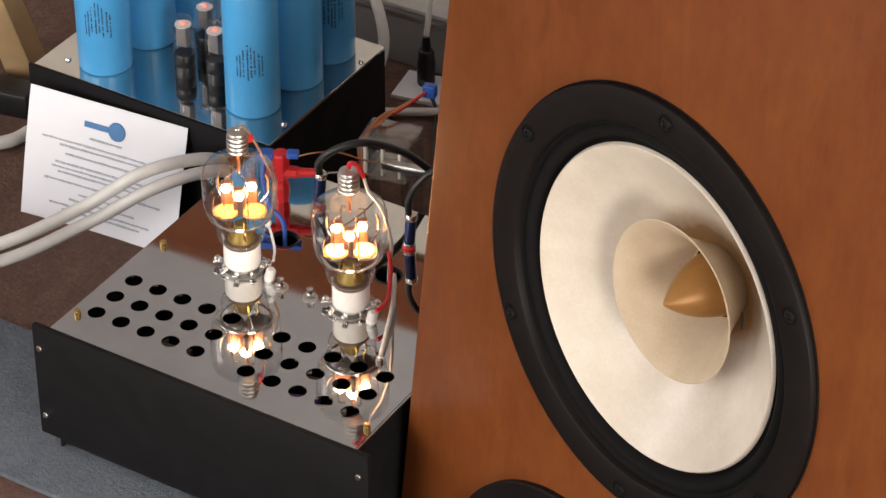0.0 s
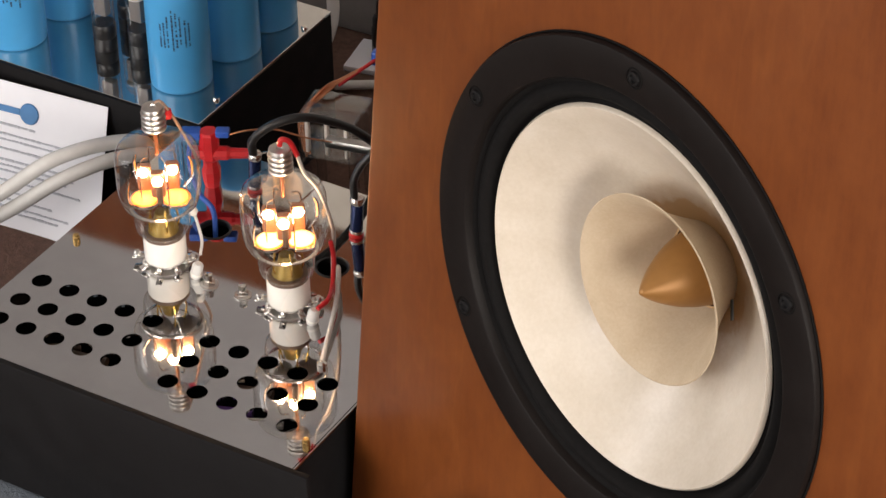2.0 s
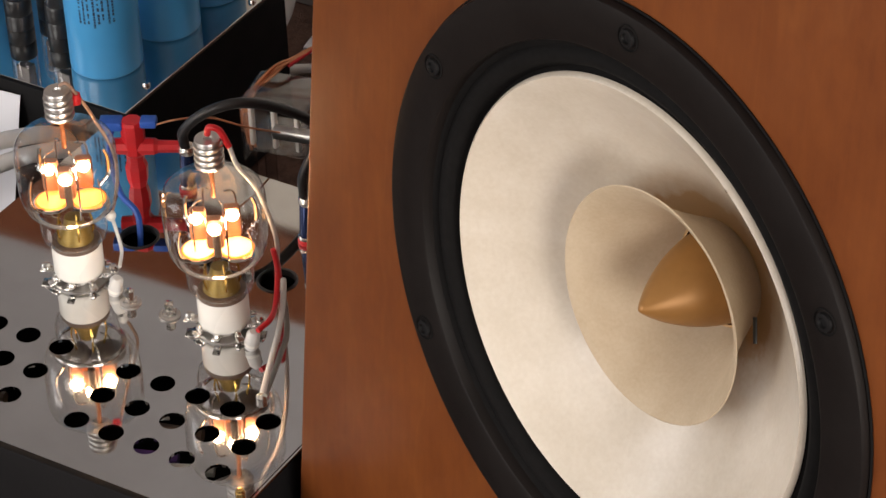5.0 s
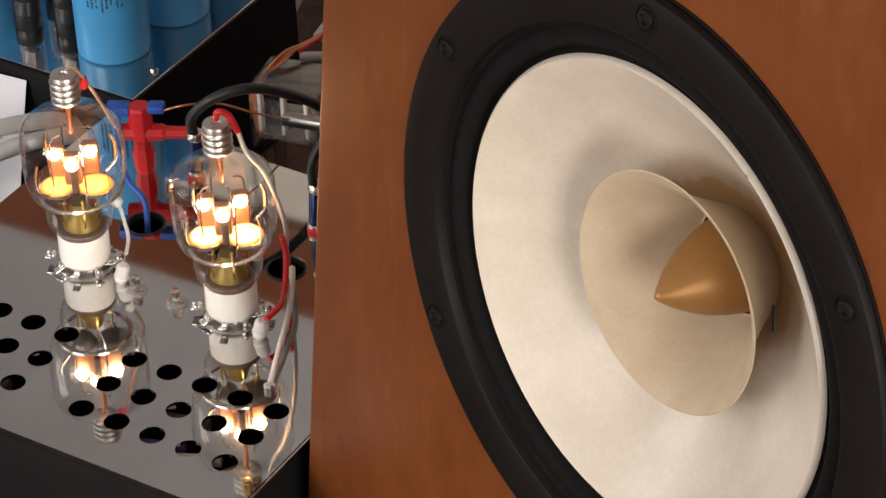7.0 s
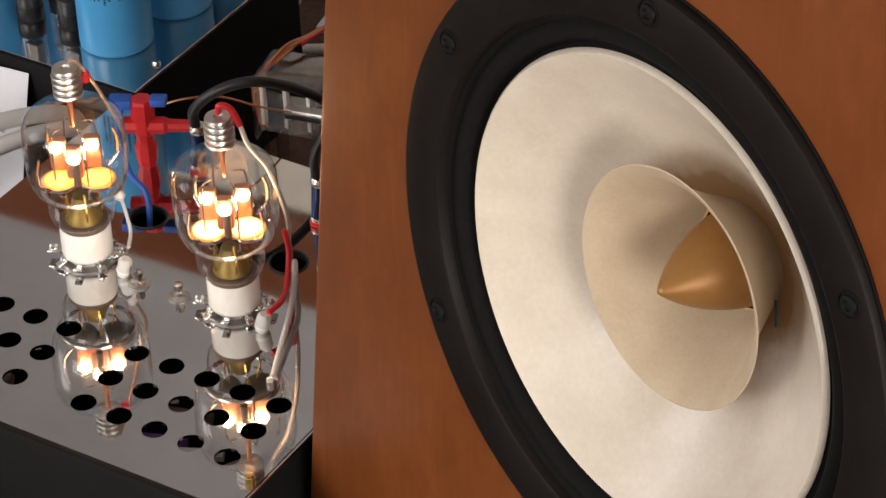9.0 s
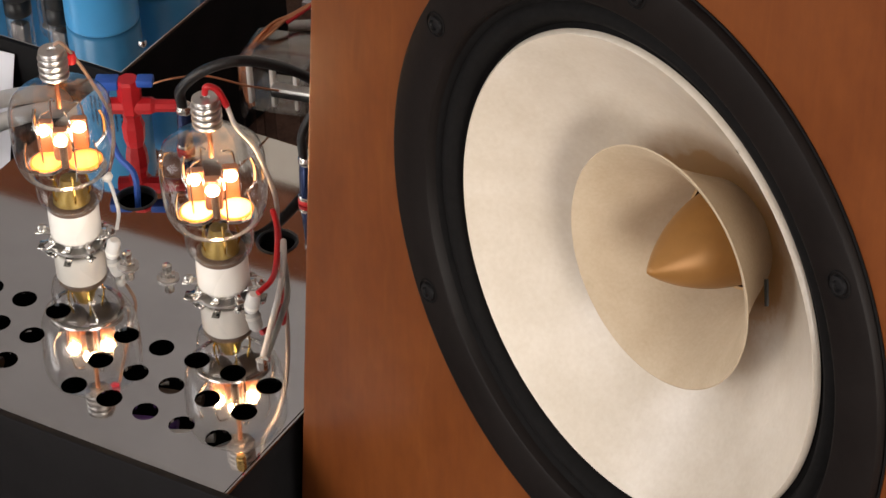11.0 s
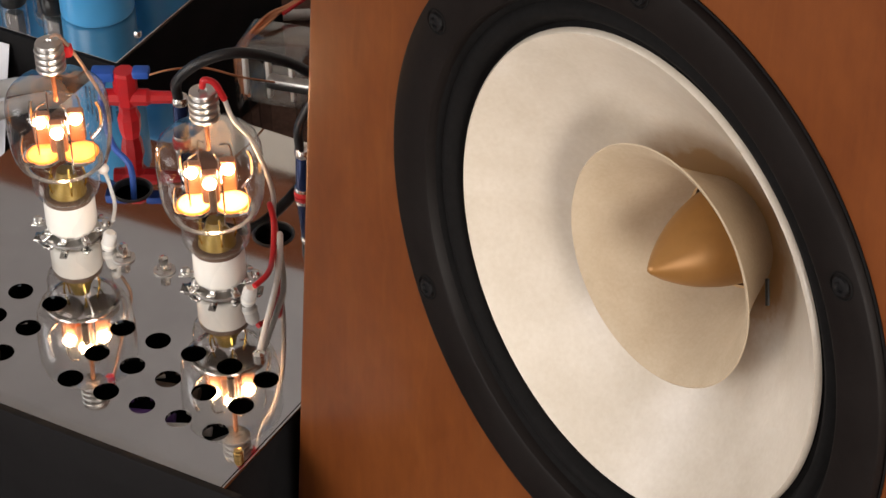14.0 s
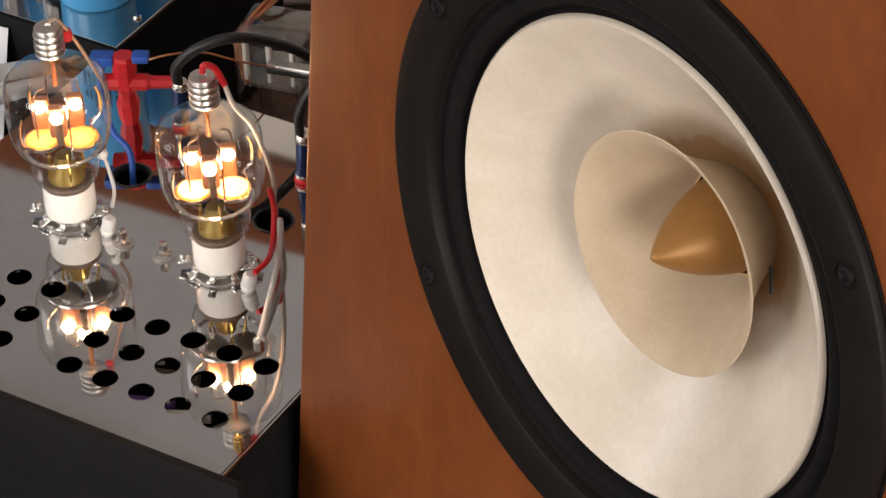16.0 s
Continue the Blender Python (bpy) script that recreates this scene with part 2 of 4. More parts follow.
def lathe(profile, seg=48, bm=None, m=None, closed=False, arc=None):
    """Turns (radius, height) rows about z."""
    bm = bm or bmesh.new()
    m = m or Matrix()
    a0, a1 = arc or (0, 2 * math.pi)
    n = seg if not arc else seg + 1
    rings = []
    for r, h in profile:
        if r < 1e-6:
            rings.append([bm.verts.new(m @ Vector((0, 0, h)))])
        else:
            rings.append([bm.verts.new(m @ Vector((r * math.cos(a0 + (a1 - a0) * k / seg), r * math.sin(a0 + (a1 - a0) * k / seg), h))) for k in range(n)])
    if closed:
        rings.append(rings[0])
    for a, b in zip(rings, rings[1:]):
        for k in range(seg):
            j = (k + 1) % n
            q = [a[k % len(a)], a[j % len(a)], b[j % len(b)], b[k % len(b)]]
            q = [v for i, v in enumerate(q) if v not in q[:i]]
            if len(q) > 2:
                bm.faces.new(q)
    return bm


def sweep(points, radius, seg=10, bm=None, steps=8, flat=1.0):
    """A round bar along a smooth line through the points."""
    bm = bm or bmesh.new()
    p = [Vector(q) for q in points]
    p = [p[0] * 2 - p[1], *p, p[-1] * 2 - p[-2]]
    line = []
    for a, b, c, d in zip(p, p[1:], p[2:], p[3:]):
        for k in range(steps):
            t = k / steps
            line.append(0.5 * (2 * b + (c - a) * t + (2 * a - 5 * b + 4 * c - d) * t * t + (3 * b - a - 3 * c + d) * t ** 3))
    line.append(p[-2])
    side, rings = Vector((0.3, 0.5, 0.81)), []
    for k, q in enumerate(line):
        way = (line[min(k + 1, len(line) - 1)] - line[max(k - 1, 0)]).normalized()
        side = (side - way * side.dot(way)).normalized()
        other = way.cross(side)
        rings.append([bm.verts.new(q + radius * (math.cos(a) * side + flat * math.sin(a) * other)) for a in (2 * math.pi * j / seg for j in range(seg))])
    for a, b in zip(rings, rings[1:]):
        for j in range(seg):
            bm.faces.new((a[j], a[(j + 1) % seg], b[(j + 1) % seg], b[j]))
    bm.faces.new(rings[0][::-1])
    bm.faces.new(rings[-1])
    return bm


def perforated(x0, x1, y0, y1, z, thick, holes, seg=20):
    """A plate with round holes through it. holes: (x, y, radius)."""
    bm = bmesh.new()
    outer = [bm.verts.new((x, y, z)) for x, y in ((x0, y0), (x1, y0), (x1, y1), (x0, y1))]
    edges = [bm.edges.new((outer[k], outer[(k + 1) % 4])) for k in range(4)]
    for x, y, r in holes:
        ring = [bm.verts.new((x + r * math.cos(2 * math.pi * k / seg), y + r * math.sin(2 * math.pi * k / seg), z)) for k in range(seg)]
        edges += [bm.edges.new((ring[k], ring[(k + 1) % seg])) for k in range(seg)]
    bmesh.ops.triangle_fill(bm, use_beauty=True, use_dissolve=False, edges=edges)
    for f in list(bm.faces):
        c = f.calc_center_median()
        if any((c.x - x) ** 2 + (c.y - y) ** 2 < (r * 0.8) ** 2 and all((v.co.x - x) ** 2 + (v.co.y - y) ** 2 < (r * 1.02) ** 2 for v in f.verts) for x, y, r in holes):
            bm.faces.remove(f)
    made = bmesh.ops.extrude_face_region(bm, geom=list(bm.faces))["geom"]
    bmesh.ops.translate(bm, vec=(0, 0, -thick), verts=[v for v in made if isinstance(v, bmesh.types.BMVert)])
    return bm


# ---- the room ----
def build_room():
    x0, x1, y0, y1, h = ROOM
    t = 0.12

    def wall(name, size, centre):
        tagged(part(name, box(size, centre), WALL_PAINT, smooth=False), "plain warm grey painted room wall", "wall", kind="structure")

    tagged(part("floor", box((x1 - x0, y1 - y0, 0.1), ((x0 + x1) / 2, (y0 + y1) / 2, -0.05)), CARPET, smooth=False),
           "dark brown mottled carpet floor", "floor", kind="structure")
    tagged(part("ceiling", box((x1 - x0, y1 - y0, 0.1), ((x0 + x1) / 2, (y0 + y1) / 2, h + 0.05)), CEILING_PAINT, smooth=False),
           "plain pale painted ceiling", "ceiling", kind="structure")
    wall("wall_north", (x1 - x0, t, h), ((x0 + x1) / 2, y1 + t / 2, h / 2))

    def pierced(name, along, at, a0, a1, lo, hi, w0, w1):
        bm = bmesh.new()
        for s0, s1, z0, z1 in ((a0, w0, 0, h), (w1, a1, 0, h), (w0, w1, 0, lo), (w0, w1, hi, h)):
            size = (s1 - s0, t, z1 - z0) if along == "x" else (t, s1 - s0, z1 - z0)
            mid = ((s0 + s1) / 2, at, (z0 + z1) / 2) if along == "x" else (at, (s0 + s1) / 2, (z0 + z1) / 2)
            box(size, mid, bm=bm)
        tagged(part(name, bm, WALL_PAINT, smooth=False), "warm grey painted unseen room wall with an added window opening", "wall", kind="structure")

    # openings added in unseen walls to suit the three lamps
    pierced("wall_east", "y", x1 + t / 2, y0, y1, 0.06, 1.3, -2.15, -0.75)
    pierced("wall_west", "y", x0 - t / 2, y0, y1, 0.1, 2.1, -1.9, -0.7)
    pierced("wall_south", "x", y0 - t / 2, x0, x1, 0.15, 1.35, -1.2, 0.1)


build_room()
tagged(part("rug", box((2.4, 0.1255, 0.004), (0.98, -0.0443, 0.002), 0.0015), RUG), "blue-grey felt strip lying on the brown carpet", "rug")

# ---- the loudspeaker ----
AXIS = Matrix(((0.9370, 0.3491, 0.0105, 0.3903), (-0.3488, 0.9341, 0.0764, -0.0758), (0.0168, -0.0752, 0.9970, 0.2739), (0, 0, 0, 1))) @ Matrix.Scale(0.962, 4)
TURN = Matrix(((1, 0, 0, 0), (0, 0, 1, 0), (0, 1, 0, 0), (0, 0, 0, 1)))   # lathe height becomes depth into the cabinet


def build_speaker():
    root = thing("loudspeaker", AXIS, "cherry veneered loudspeaker cabinet leaning back, with a large white cone driver", "loudspeaker")
    left, right, top, depth, hole = -0.1935, 0.285, 0.5, 0.3, 0.1195

    def foot(x, y):
        return -(AXIS[2][3] + AXIS[2][0] * x + AXIS[2][1] * y) / AXIS[2][2] + 0.002

    def loop(inset):
        """Points round the baffle's outline, by angle from the driver."""
        low = -0.24
        corners = [math.atan2(z, x) for x, z in ((right, top), (left, top), (left, low), (right, low))]
        angles = sorted([2 * math.pi * k / 96 - math.pi for k in range(96)] + corners)
        rows = []
        for a in angles:
            c, s = math.cos(a), math.sin(a)
            reach = min(v for v in ((right / c if c > 1e-9 else 9), (left / c if c < -1e-9 else 9), (top / s if s > 1e-9 else 9), (low / s if s < -1e-9 else 9)))
            x, z = reach * c, reach * s
            rows.append((a, x, z))
        return rows, low

    rows, low = loop(0)
    bm = bmesh.new()

    def ring(y, inset, radius=None):
        made = []
        for a, x, z in rows:
            if radius:
                made.append(bm.verts.new((radius * math.cos(a), y, radius * math.sin(a))))
                continue
            xx, zz = min(max(x, left + inset), right - inset), min(z, top - inset)
            zz = foot(xx, y) if z < low + 1e-6 else zz
            made.append(bm.verts.new((xx + 0.05 * (zz + 0.1), y, zz)))
        return made

    loops = [ring(0.03, 0, hole), ring(0.0045, 0, hole), ring(0.0045, 0.004), ring(0.0056, 0.0014), ring(0.0085, 0), ring(depth, 0)]
    for a, b in zip(loops, loops[1:]):
        for k in range(len(a)):
            j = (k + 1) % len(a)
            bm.faces.new((a[k], a[j], b[j], b[k]))
    bm.faces.new(loops[-1])
    part("cabinet", bm, WOOD, root)

    # driver: frame ring, foam surround, cone, whizzer, phase plug
    ring_ob = part("driver_frame", lathe([(0.1185, 0.02), (0.119, 0.006), (0.1274, 0.0046), (0.1274, 0.0014), (0.1268, 0.0004), (0.1256, 0.0), (0.1088, 0.0), (0.1076, 0.0006), (0.107, 0.002),
                                          (0.1055, 0.008), (0.1065, 0.012), (0.11, 0.02)], 160, m=TURN, closed=True), RING_BLACK, root, "black painted metal ring of the driver")
    part("gasket", lathe([(0.1283, 0.0046), (0.1286, 0.0038), (0.128, 0.0034), (0.1272, 0.0046)], 160, m=TURN), RUBBER, root)
    prof = [(0.1068, 0.004), (0.1055, 0.0052), (0.104, 0.0058), (0.1022, 0.0044), (0.1, 0.004), (0.0978, 0.0052), (0.0962, 0.009), (0.095, 0.0105), (0.0925, 0.0088)]
    part("surround", lathe(prof, 160, m=TURN), RUBBER, ring_ob, "black pleated foam surround")
    for k in range(6):
        a = radians(28.6 + 60 * k)
        x, z = 0.1189 * math.cos(a), 0.1189 * math.sin(a)
        sm = Matrix.Translation((x, 0, z)) @ TURN
        part("screw_recess", lathe([(0.0052, -0.0002), (0.0048, -0.0006), (0.0044, -0.0002), (0.0042, 0.0004), (0, 0.0004)], 24, m=sm), RUBBER, ring_ob)
        part("screw", lathe([(0.0036, -0.0002), (0.0033, -0.0012), (0.0021, -0.0014), (0.0017, -0.0004), (0, -0.0004)], 20, m=sm), CHASSIS, ring_ob, "black socket head screw")
    cone = []
    for k in range(25):
        u = k / 24
        r = 0.0912 - (0.0912 - 0.0205) * u
        cone.append((r, 0.0068 + 0.0494 * (1 - (1 - u) ** 1.35)))
    rim = [(0.0934, 0.0085), (0.0927, 0.0068), (0.0919, 0.0062)]
    part("cone", lathe(rim + cone, 160, m=TURN), CONE, root, "off-white paper cone")
    wz = [(0.0462 - (0.0462 - 0.0215) * (k / 16) ** 0.72, 0.02 + 0.036 * (k / 16)) for k in range(17)]
    back = [(r + 0.0005, d + 0.0003) for r, d in reversed(wz)]
    whizzer = part("whizzer_cone", lathe(wz + back, 128, m=TURN, closed=True), WHIZZER, root, "tan paper whizzer cone")
    plug = []
    for k in range(28):
        u = k / 27
        plug.append((0.0192 * math.sin(0.5 * math.pi * u ** 0.86) ** 0.97 if k else 0.0, 0.0152 + 0.047 * u))
    part("phase_plug", lathe(plug + [(0.0192, 0.07)], 96, m=TURN), BRONZE, root, "bronze pointed phase plug")
    # glue seam on the cone and amber glue round the whizzer's neck
    def on_cone(r, lift=0.0004):
        u = (0.0912 - r) / (0.0912 - 0.0205)
        return 0.0068 + 0.0494 * (1 - (1 - u) ** 1.35) - lift

    def seam(a, r0, r1, w, material, name, wob=0.0):
        bm = bmesh.new()
        prev = None
        for k in range(25):
            r = r0 + (r1 - r0) * k / 24
            ww = w * (1 + wob * noise.noise((k * 0.7, a, 0)))
            pair = [bm.verts.new((r * math.cos(a + s * ww / r), on_cone(r), r * math.sin(a + s * ww / r))) for s in (-1, 1)]
            if prev:
                bm.faces.new((prev[0], prev[1], pair[1], pair[0]))
            prev = pair
        part(name, bm, material, root)

    seam(radians(58), 0.0925, 0.05, 0.0005, SEAM, "glue_seam", 0.5)
    part("tinsel_lead", sweep([(0.0415, 0.0330, 0.012), (0.0440, 0.0310, 0.008), (0.0455, 0.0300, 0.004)], 0.0009, 6, flat=0.5), DARK, root, "short black tinsel lead")
    # lower ring of the cabinet
    low_m = Matrix.Translation((-0.042, 0, -0.262)) @ TURN
    port = part("lower_driver_frame", lathe([(0.102, 0.012), (0.105, 0.0045), (0.105, 0.001), (0.104, 0.0), (0.088, 0.0), (0.086, 0.001), (0.084, 0.004), (0.08, 0.002), (0.05, 0.0042), (0, 0.0043)], 96, m=low_m), RING_BLACK, root, "black ring of a second driver low on the baffle")
    part("screw", lathe([(0.0036, 0.0), (0.0033, -0.0012), (0, -0.0012)], 16, m=Matrix.Translation((-0.068, 0, -0.172)) @ TURN), NICKEL, port)


build_speaker()

# ---- the tube amplifier ----
TOP = 0.096
PITCH = 0.0185
HOLES = [((c + g * 5.982) * PITCH, -r * 1.04 * PITCH, 0.0056) for g in (0, 1) for r in range(3) for c in range(5)]
SOCKETS = ((0.0500, 0.0470), (0.1305, 0.0470))


def screw_on(parent, x, y, z, r, material, m=None, name="screw"):
    return part(name, lathe([(r, 0), (r, r * 0.5), (r * 0.8, r * 0.8), (0.0, r * 0.9)], 18, m=(m or Matrix()) @ Matrix.Translation((x, y, z))), material, parent)


def build_amplifier():
    root = thing("tube_amplifier", pose(0, 0, 0), "black tube amplifier with polished perforated steel top on the rug", "amplifier")
    x0, x1, y0, y1 = -0.0140, 0.2045, -0.067, 0.155
    t = 0.002
    for name, size, mid in (("side_panel", (t, y1 - y0, TOP - 0.006), (x0 + t / 2, (y0 + y1) / 2, TOP / 2 + 0.001)),
                            ("side_panel", (t, y1 - y0, TOP - 0.006), (x1 - t / 2, (y0 + y1) / 2, TOP / 2 + 0.001)),
                            ("rear_panel", (x1 - x0 - 2 * t, t, TOP - 0.006), ((x0 + x1) / 2, y1 - t / 2, TOP / 2 + 0.001)),
                            ("bottom_panel", (x1 - x0 - 2 * t, y1 - y0 - t, t), ((x0 + x1) / 2, (y0 + y1) / 2, 0.008))):
        part(name, box(size, mid, 0.0003), CHASSIS, root, smooth=False)
    part("front_panel", box((0.2425, 0.004, 0.084), (0.0963, y0 - 0.0022, 0.0562), 0.0007), CHASSIS, root, "black front panel")
    for x in (-0.0195, 0.2115):
        for z in (0.03, 0.082):
            m = Matrix.Translation((x, y0 - 0.0043, z)) @ pose(0, 0, 0, 90, 0, 0)
            screw_on(root, 0, 0, 0, 0.0022, NICKEL, m)
    holes = HOLES + [(0.0555, 0.0855, 0.0092), (0.1318, 0.0875, 0.0092)] + [(x, y, 0.0128) for x, y in SOCKETS]
    part("top_plate", perforated(x0 - 0.001, x1 + 0.001, y0, y1, TOP, 0.0015, holes), STEEL, root, "polished stainless top plate with round holes", smooth=False)
    part("top_edge", box((0.0012, y1 - y0, 0.0016), (x1 + 0.0018, (y0 + y1) / 2, TOP - 0.0009), 0.0003), STEEL, root, smooth=False)
    for x, y in ((-0.0089, -0.0460), (-0.0062, 0.0400), (0.2016, -0.0466)):
        part("standoff", lathe([(0.0026, 0), (0.0026, 0.004), (0.002, 0.0046), (0.002, 0.0062), (0, 0.0066)], 14, m=Matrix.Translation((x, y, TOP)) @ Matrix.Diagonal((0.85, 0.85, 0.6, 1))), BRASS, root, "small brass screw post")
    for x, y in ((0.0822, 0.0414), (0.1034, 0.0423)):
        post = part("terminal_post", lathe([(0.0046, 0), (0.0046, 0.0032), (0.0024, 0.0034), (0.0024, 0.0066), (0.0029, 0.007), (0.0029, 0.009), (0, 0.0098)], 6, m=Matrix.Translation((x, y, TOP)) @ Matrix.Scale(0.8, 4)), NICKEL, root, "nickel hex nut and stud", smooth=False)
        part("washer", lathe([(0.005, 0), (0.005, 0.0007), (0, 0.0008)], 20, m=Matrix.Translation((x, y, TOP))), ALU, post)
    # wiring and parts inside, seen through the holes
    for g, r, c, mat, name, tilt in ((1, 2, 2, PURPLE, "coil", 20), (1, 2, 3, CERAMIC, "resistor", 25), (0, 1, 3, NICKEL, "inner_wire", 40), (1, 0, 0, NICKEL, "inner_wire", -35),
                                     (1, 1, 1, CERAMIC, "inner_wire", 30), (0, 2, 3, BROWN_BASE, "resistor", 10), (1, 2, 4, PLATE_GREY, "resistor", 60), (1, 1, 2, BROWN_BASE, "resistor", 15), (0, 2, 4, PLATE_GREY, "inner_wire", 50), (0, 2, 2, BROWN_BASE, "resistor", 35)):
        hx, hy = (c + g * 5.982) * PITCH, -r * 1.04 * PITCH
        thin = 0.0009 if name == "inner_wire" else 0.0028
        a = radians(tilt)
        d = Vector((math.cos(a), math.sin(a), 0)) * 0.011
        at = Vector((hx, hy + 0.004, TOP - 0.009))
        part(name, sweep([at - d, at, at + d], thin, 8, steps=2), mat, root)
    # grommets in the two wire holes
    for x, y in ((0.0555, 0.0855), (0.1318, 0.0875)):
        part("grommet", lathe([(0.0084, -0.003), (0.0084, 0.0004), (0.009, 0.0009), (0.0097, 0.0004), (0.0097, 0.0)], 28, m=Matrix.Translation((x, y, TOP))), DARK, root, "black rubber grommet")
    # ceramic sockets standing on the plate, with solder tags round the foot
    for x, y in SOCKETS:
        at = Matrix.Translation((x, y, TOP))
        sock = part("tube_socket", lathe([(0.0, 0.004), (0.0108, 0.004), (0.0114, 0.0046), (0.0116, 0.006), (0.0116, 0.0182), (0.0110, 0.0194), (0.0, 0.0194)], 48, m=at), CERAMIC, root, "white ceramic tube socket")
        part("socket_core", lathe([(0.0, 0.0), (0.0088, 0.0), (0.0088, 0.0042), (0.0, 0.0042)], 28, m=at), ALU, sock)
        part("socket_ring", lathe([(0.0132, 0.0), (0.0132, 0.0008), (0.0088, 0.0011)], 40, m=at), ALU, sock)
        for k in range(8):
            a = 2 * math.pi * k / 8 + 0.3
            m = at @ Matrix.Rotation(a, 4, "Z") @ Matrix.Translation((0.0118, 0, 0.0026 + 0.0008 * (k % 2))) @ pose(0, 0, 0, 0, 24 if k % 2 else -18, 0)
            tag = part("solder_tag", box((0.0086, 0.0036, 0.0007), (0, 0, 0), 0.0003), NICKEL, sock)
            tag.matrix_basis = m
            part("solder_lug", lathe([(0.0014, -0.0016), (0.0019, 0.0), (0.0014, 0.0016), (0, 0.0024)], 10, m=m), NICKEL, sock)
        for a in (0.45, 3.55):
            ear = part("mounting_ear", box((0.0085, 0.006, 0.0009), (0.0142, 0, 0.0042), 0.0004), NICKEL, sock, "bright metal mounting ear")
            ear.matrix_basis = at @ Matrix.Rotation(a, 4, "Z")
            part("ear_screw", lathe([(0.0022, 0.0), (0.0022, 0.0016), (0.0015, 0.0024), (0.0, 0.0026)], 14, m=at @ Matrix.Rotation(a, 4, "Z") @ Matrix.Translation((0.0158, 0, 0.0046))), NICKEL, sock)

build_amplifier()


def build_big_tube(at, hot):
    root = thing("vacuum_tube", Matrix.Translation(at) @ pose(0, 0, 0, 0, 0, 33) @ Matrix.Diagonal((1, 1, 0.975, 1)), "glowing clear glass power tube with finned metal top cap", "vacuum tube", "power tubes")
    part("base", lathe([(0.0, 0.0195), (0.0106, 0.0195), (0.0112, 0.02), (0.0114, 0.0214), (0.0110, 0.0224), (0.0, 0.0226)], 40), BROWN_BASE, root, "dark brown tube base")
    outer = [(0.0108, 0.0224), (0.0128, 0.0230), (0.0143, 0.0246), (0.0150, 0.0272), (0.0152, 0.0310), (0.0150, 0.0366), (0.0155, 0.0392), (0.0178, 0.0406), (0.0202, 0.0428), (0.0217, 0.0465),
             (0.0226, 0.0520), (0.0230, 0.0580), (0.0231, 0.0680), (0.0228, 0.0735), (0.0216, 0.0775), (0.0188, 0.0802), (0.0130, 0.0822), (0.0070, 0.0842), (0.0036, 0.0864), (0.0028, 0.0895)]
    g = part("bulb", lathe(outer, 72), GLASS, root, "clear glass bulb")
    g.visible_shadow = False
    part("rim", lathe([(0.0158, 0.0394), (0.0174, 0.0399), (0.0176, 0.0406), (0.0162, 0.0411), (0.0152, 0.0403)], 48, closed=True), NICKEL, root, "shiny metal ring")
    part("stem", lathe([(0.0085, 0.0230), (0.0078, 0.0262), (0.0052, 0.0300), (0.0040, 0.0352), (0.0, 0.0362)], 24), STEM, root)
    for k in range(5):
        a = 2 * math.pi * k / 5
        part("stem_wire", sweep([(0.0065 * math.cos(a), 0.0065 * math.sin(a), 0.0228), (0.0088 * math.cos(a), 0.0088 * math.sin(a), 0.0300), (0.0070 * math.cos(a), 0.0070 * math.sin(a), 0.0400)], 0.0005, 6), GOLD, root)
    cap = [(0.0, 0.0888), (0.0036, 0.0888), (0.0036, 0.0898), (0.0050, 0.0902)]
    for k in range(4):
        z = 0.0906 + 0.0032 * k
        cap += [(0.0052, z), (0.0064, z + 0.0002), (0.0067, z + 0.0009), (0.0064, z + 0.0017), (0.0052, z + 0.0019)]
    cap += [(0.0052, 0.1032), (0.0060, 0.1038), (0.0057, 0.1048), (0.002, 0.105), (0.0016, 0.104), (0, 0.104)]
    part("top_cap", lathe(cap, 36), ALU, root, "finned aluminium top cap")
    part("cap_lead", sweep([(0, 0, 0.0735), (0.0003, 0, 0.080), (0, 0, 0.0895)], 0.0011, 8), COPPER, root)
    # three electrode plates with white-hot filament tips before them
    for k, (dx, dy) in enumerate(((-0.0078, 0.0016), (0.0072, 0.0030), (-0.0002, -0.0056))):
        part("anode", box((0.0078, 0.0052, 0.0165), (dx, dy, 0.0580), 0.0016), ANODE, root, "thin warm metal anode plate")
        part("filament", lathe([(0.0, -0.0024), (0.0022, -0.0017), (0.0030, 0.0), (0.0022, 0.0015), (0.0, 0.0023)], 18, m=Matrix.Translation((dx * 1.05, dy - 0.0036, 0.0632 - 0.0012 * (k == 2)))), FILAMENT, root, "white-hot filament tip")
    for s in (-1, 1):
        m = Matrix.Translation((s * 0.0082, -0.0010, 0.0412)) @ Matrix.Diagonal((1.0, 1.08, 0.85, 1))
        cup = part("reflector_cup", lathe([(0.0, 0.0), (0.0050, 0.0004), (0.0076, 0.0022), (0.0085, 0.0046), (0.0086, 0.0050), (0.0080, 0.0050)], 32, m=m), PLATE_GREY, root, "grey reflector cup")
        # emissive rim and dome stand in for the bright inside of the cup
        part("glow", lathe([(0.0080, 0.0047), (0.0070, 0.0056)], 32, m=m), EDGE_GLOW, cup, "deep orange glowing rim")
        part("glow", lathe([(0.0070, 0.0056), (0.0056, 0.0068), (0.0036, 0.0078), (0.0018, 0.0082), (0.0, 0.0083)], 32, m=m), GLOW_HOT if hot else GLOW, cup, "orange glowing dome filling the reflector cup")
    for sx in (-0.0062, 0.0036):
        part("dark_clip", sweep([(sx - 0.0022, -0.0086, 0.0442), (sx - 0.0006, -0.0094, 0.0452), (sx + 0.001, -0.0092, 0.0444), (sx + 0.0026, -0.0086, 0.0452)], 0.00045, 6), DARK, root)
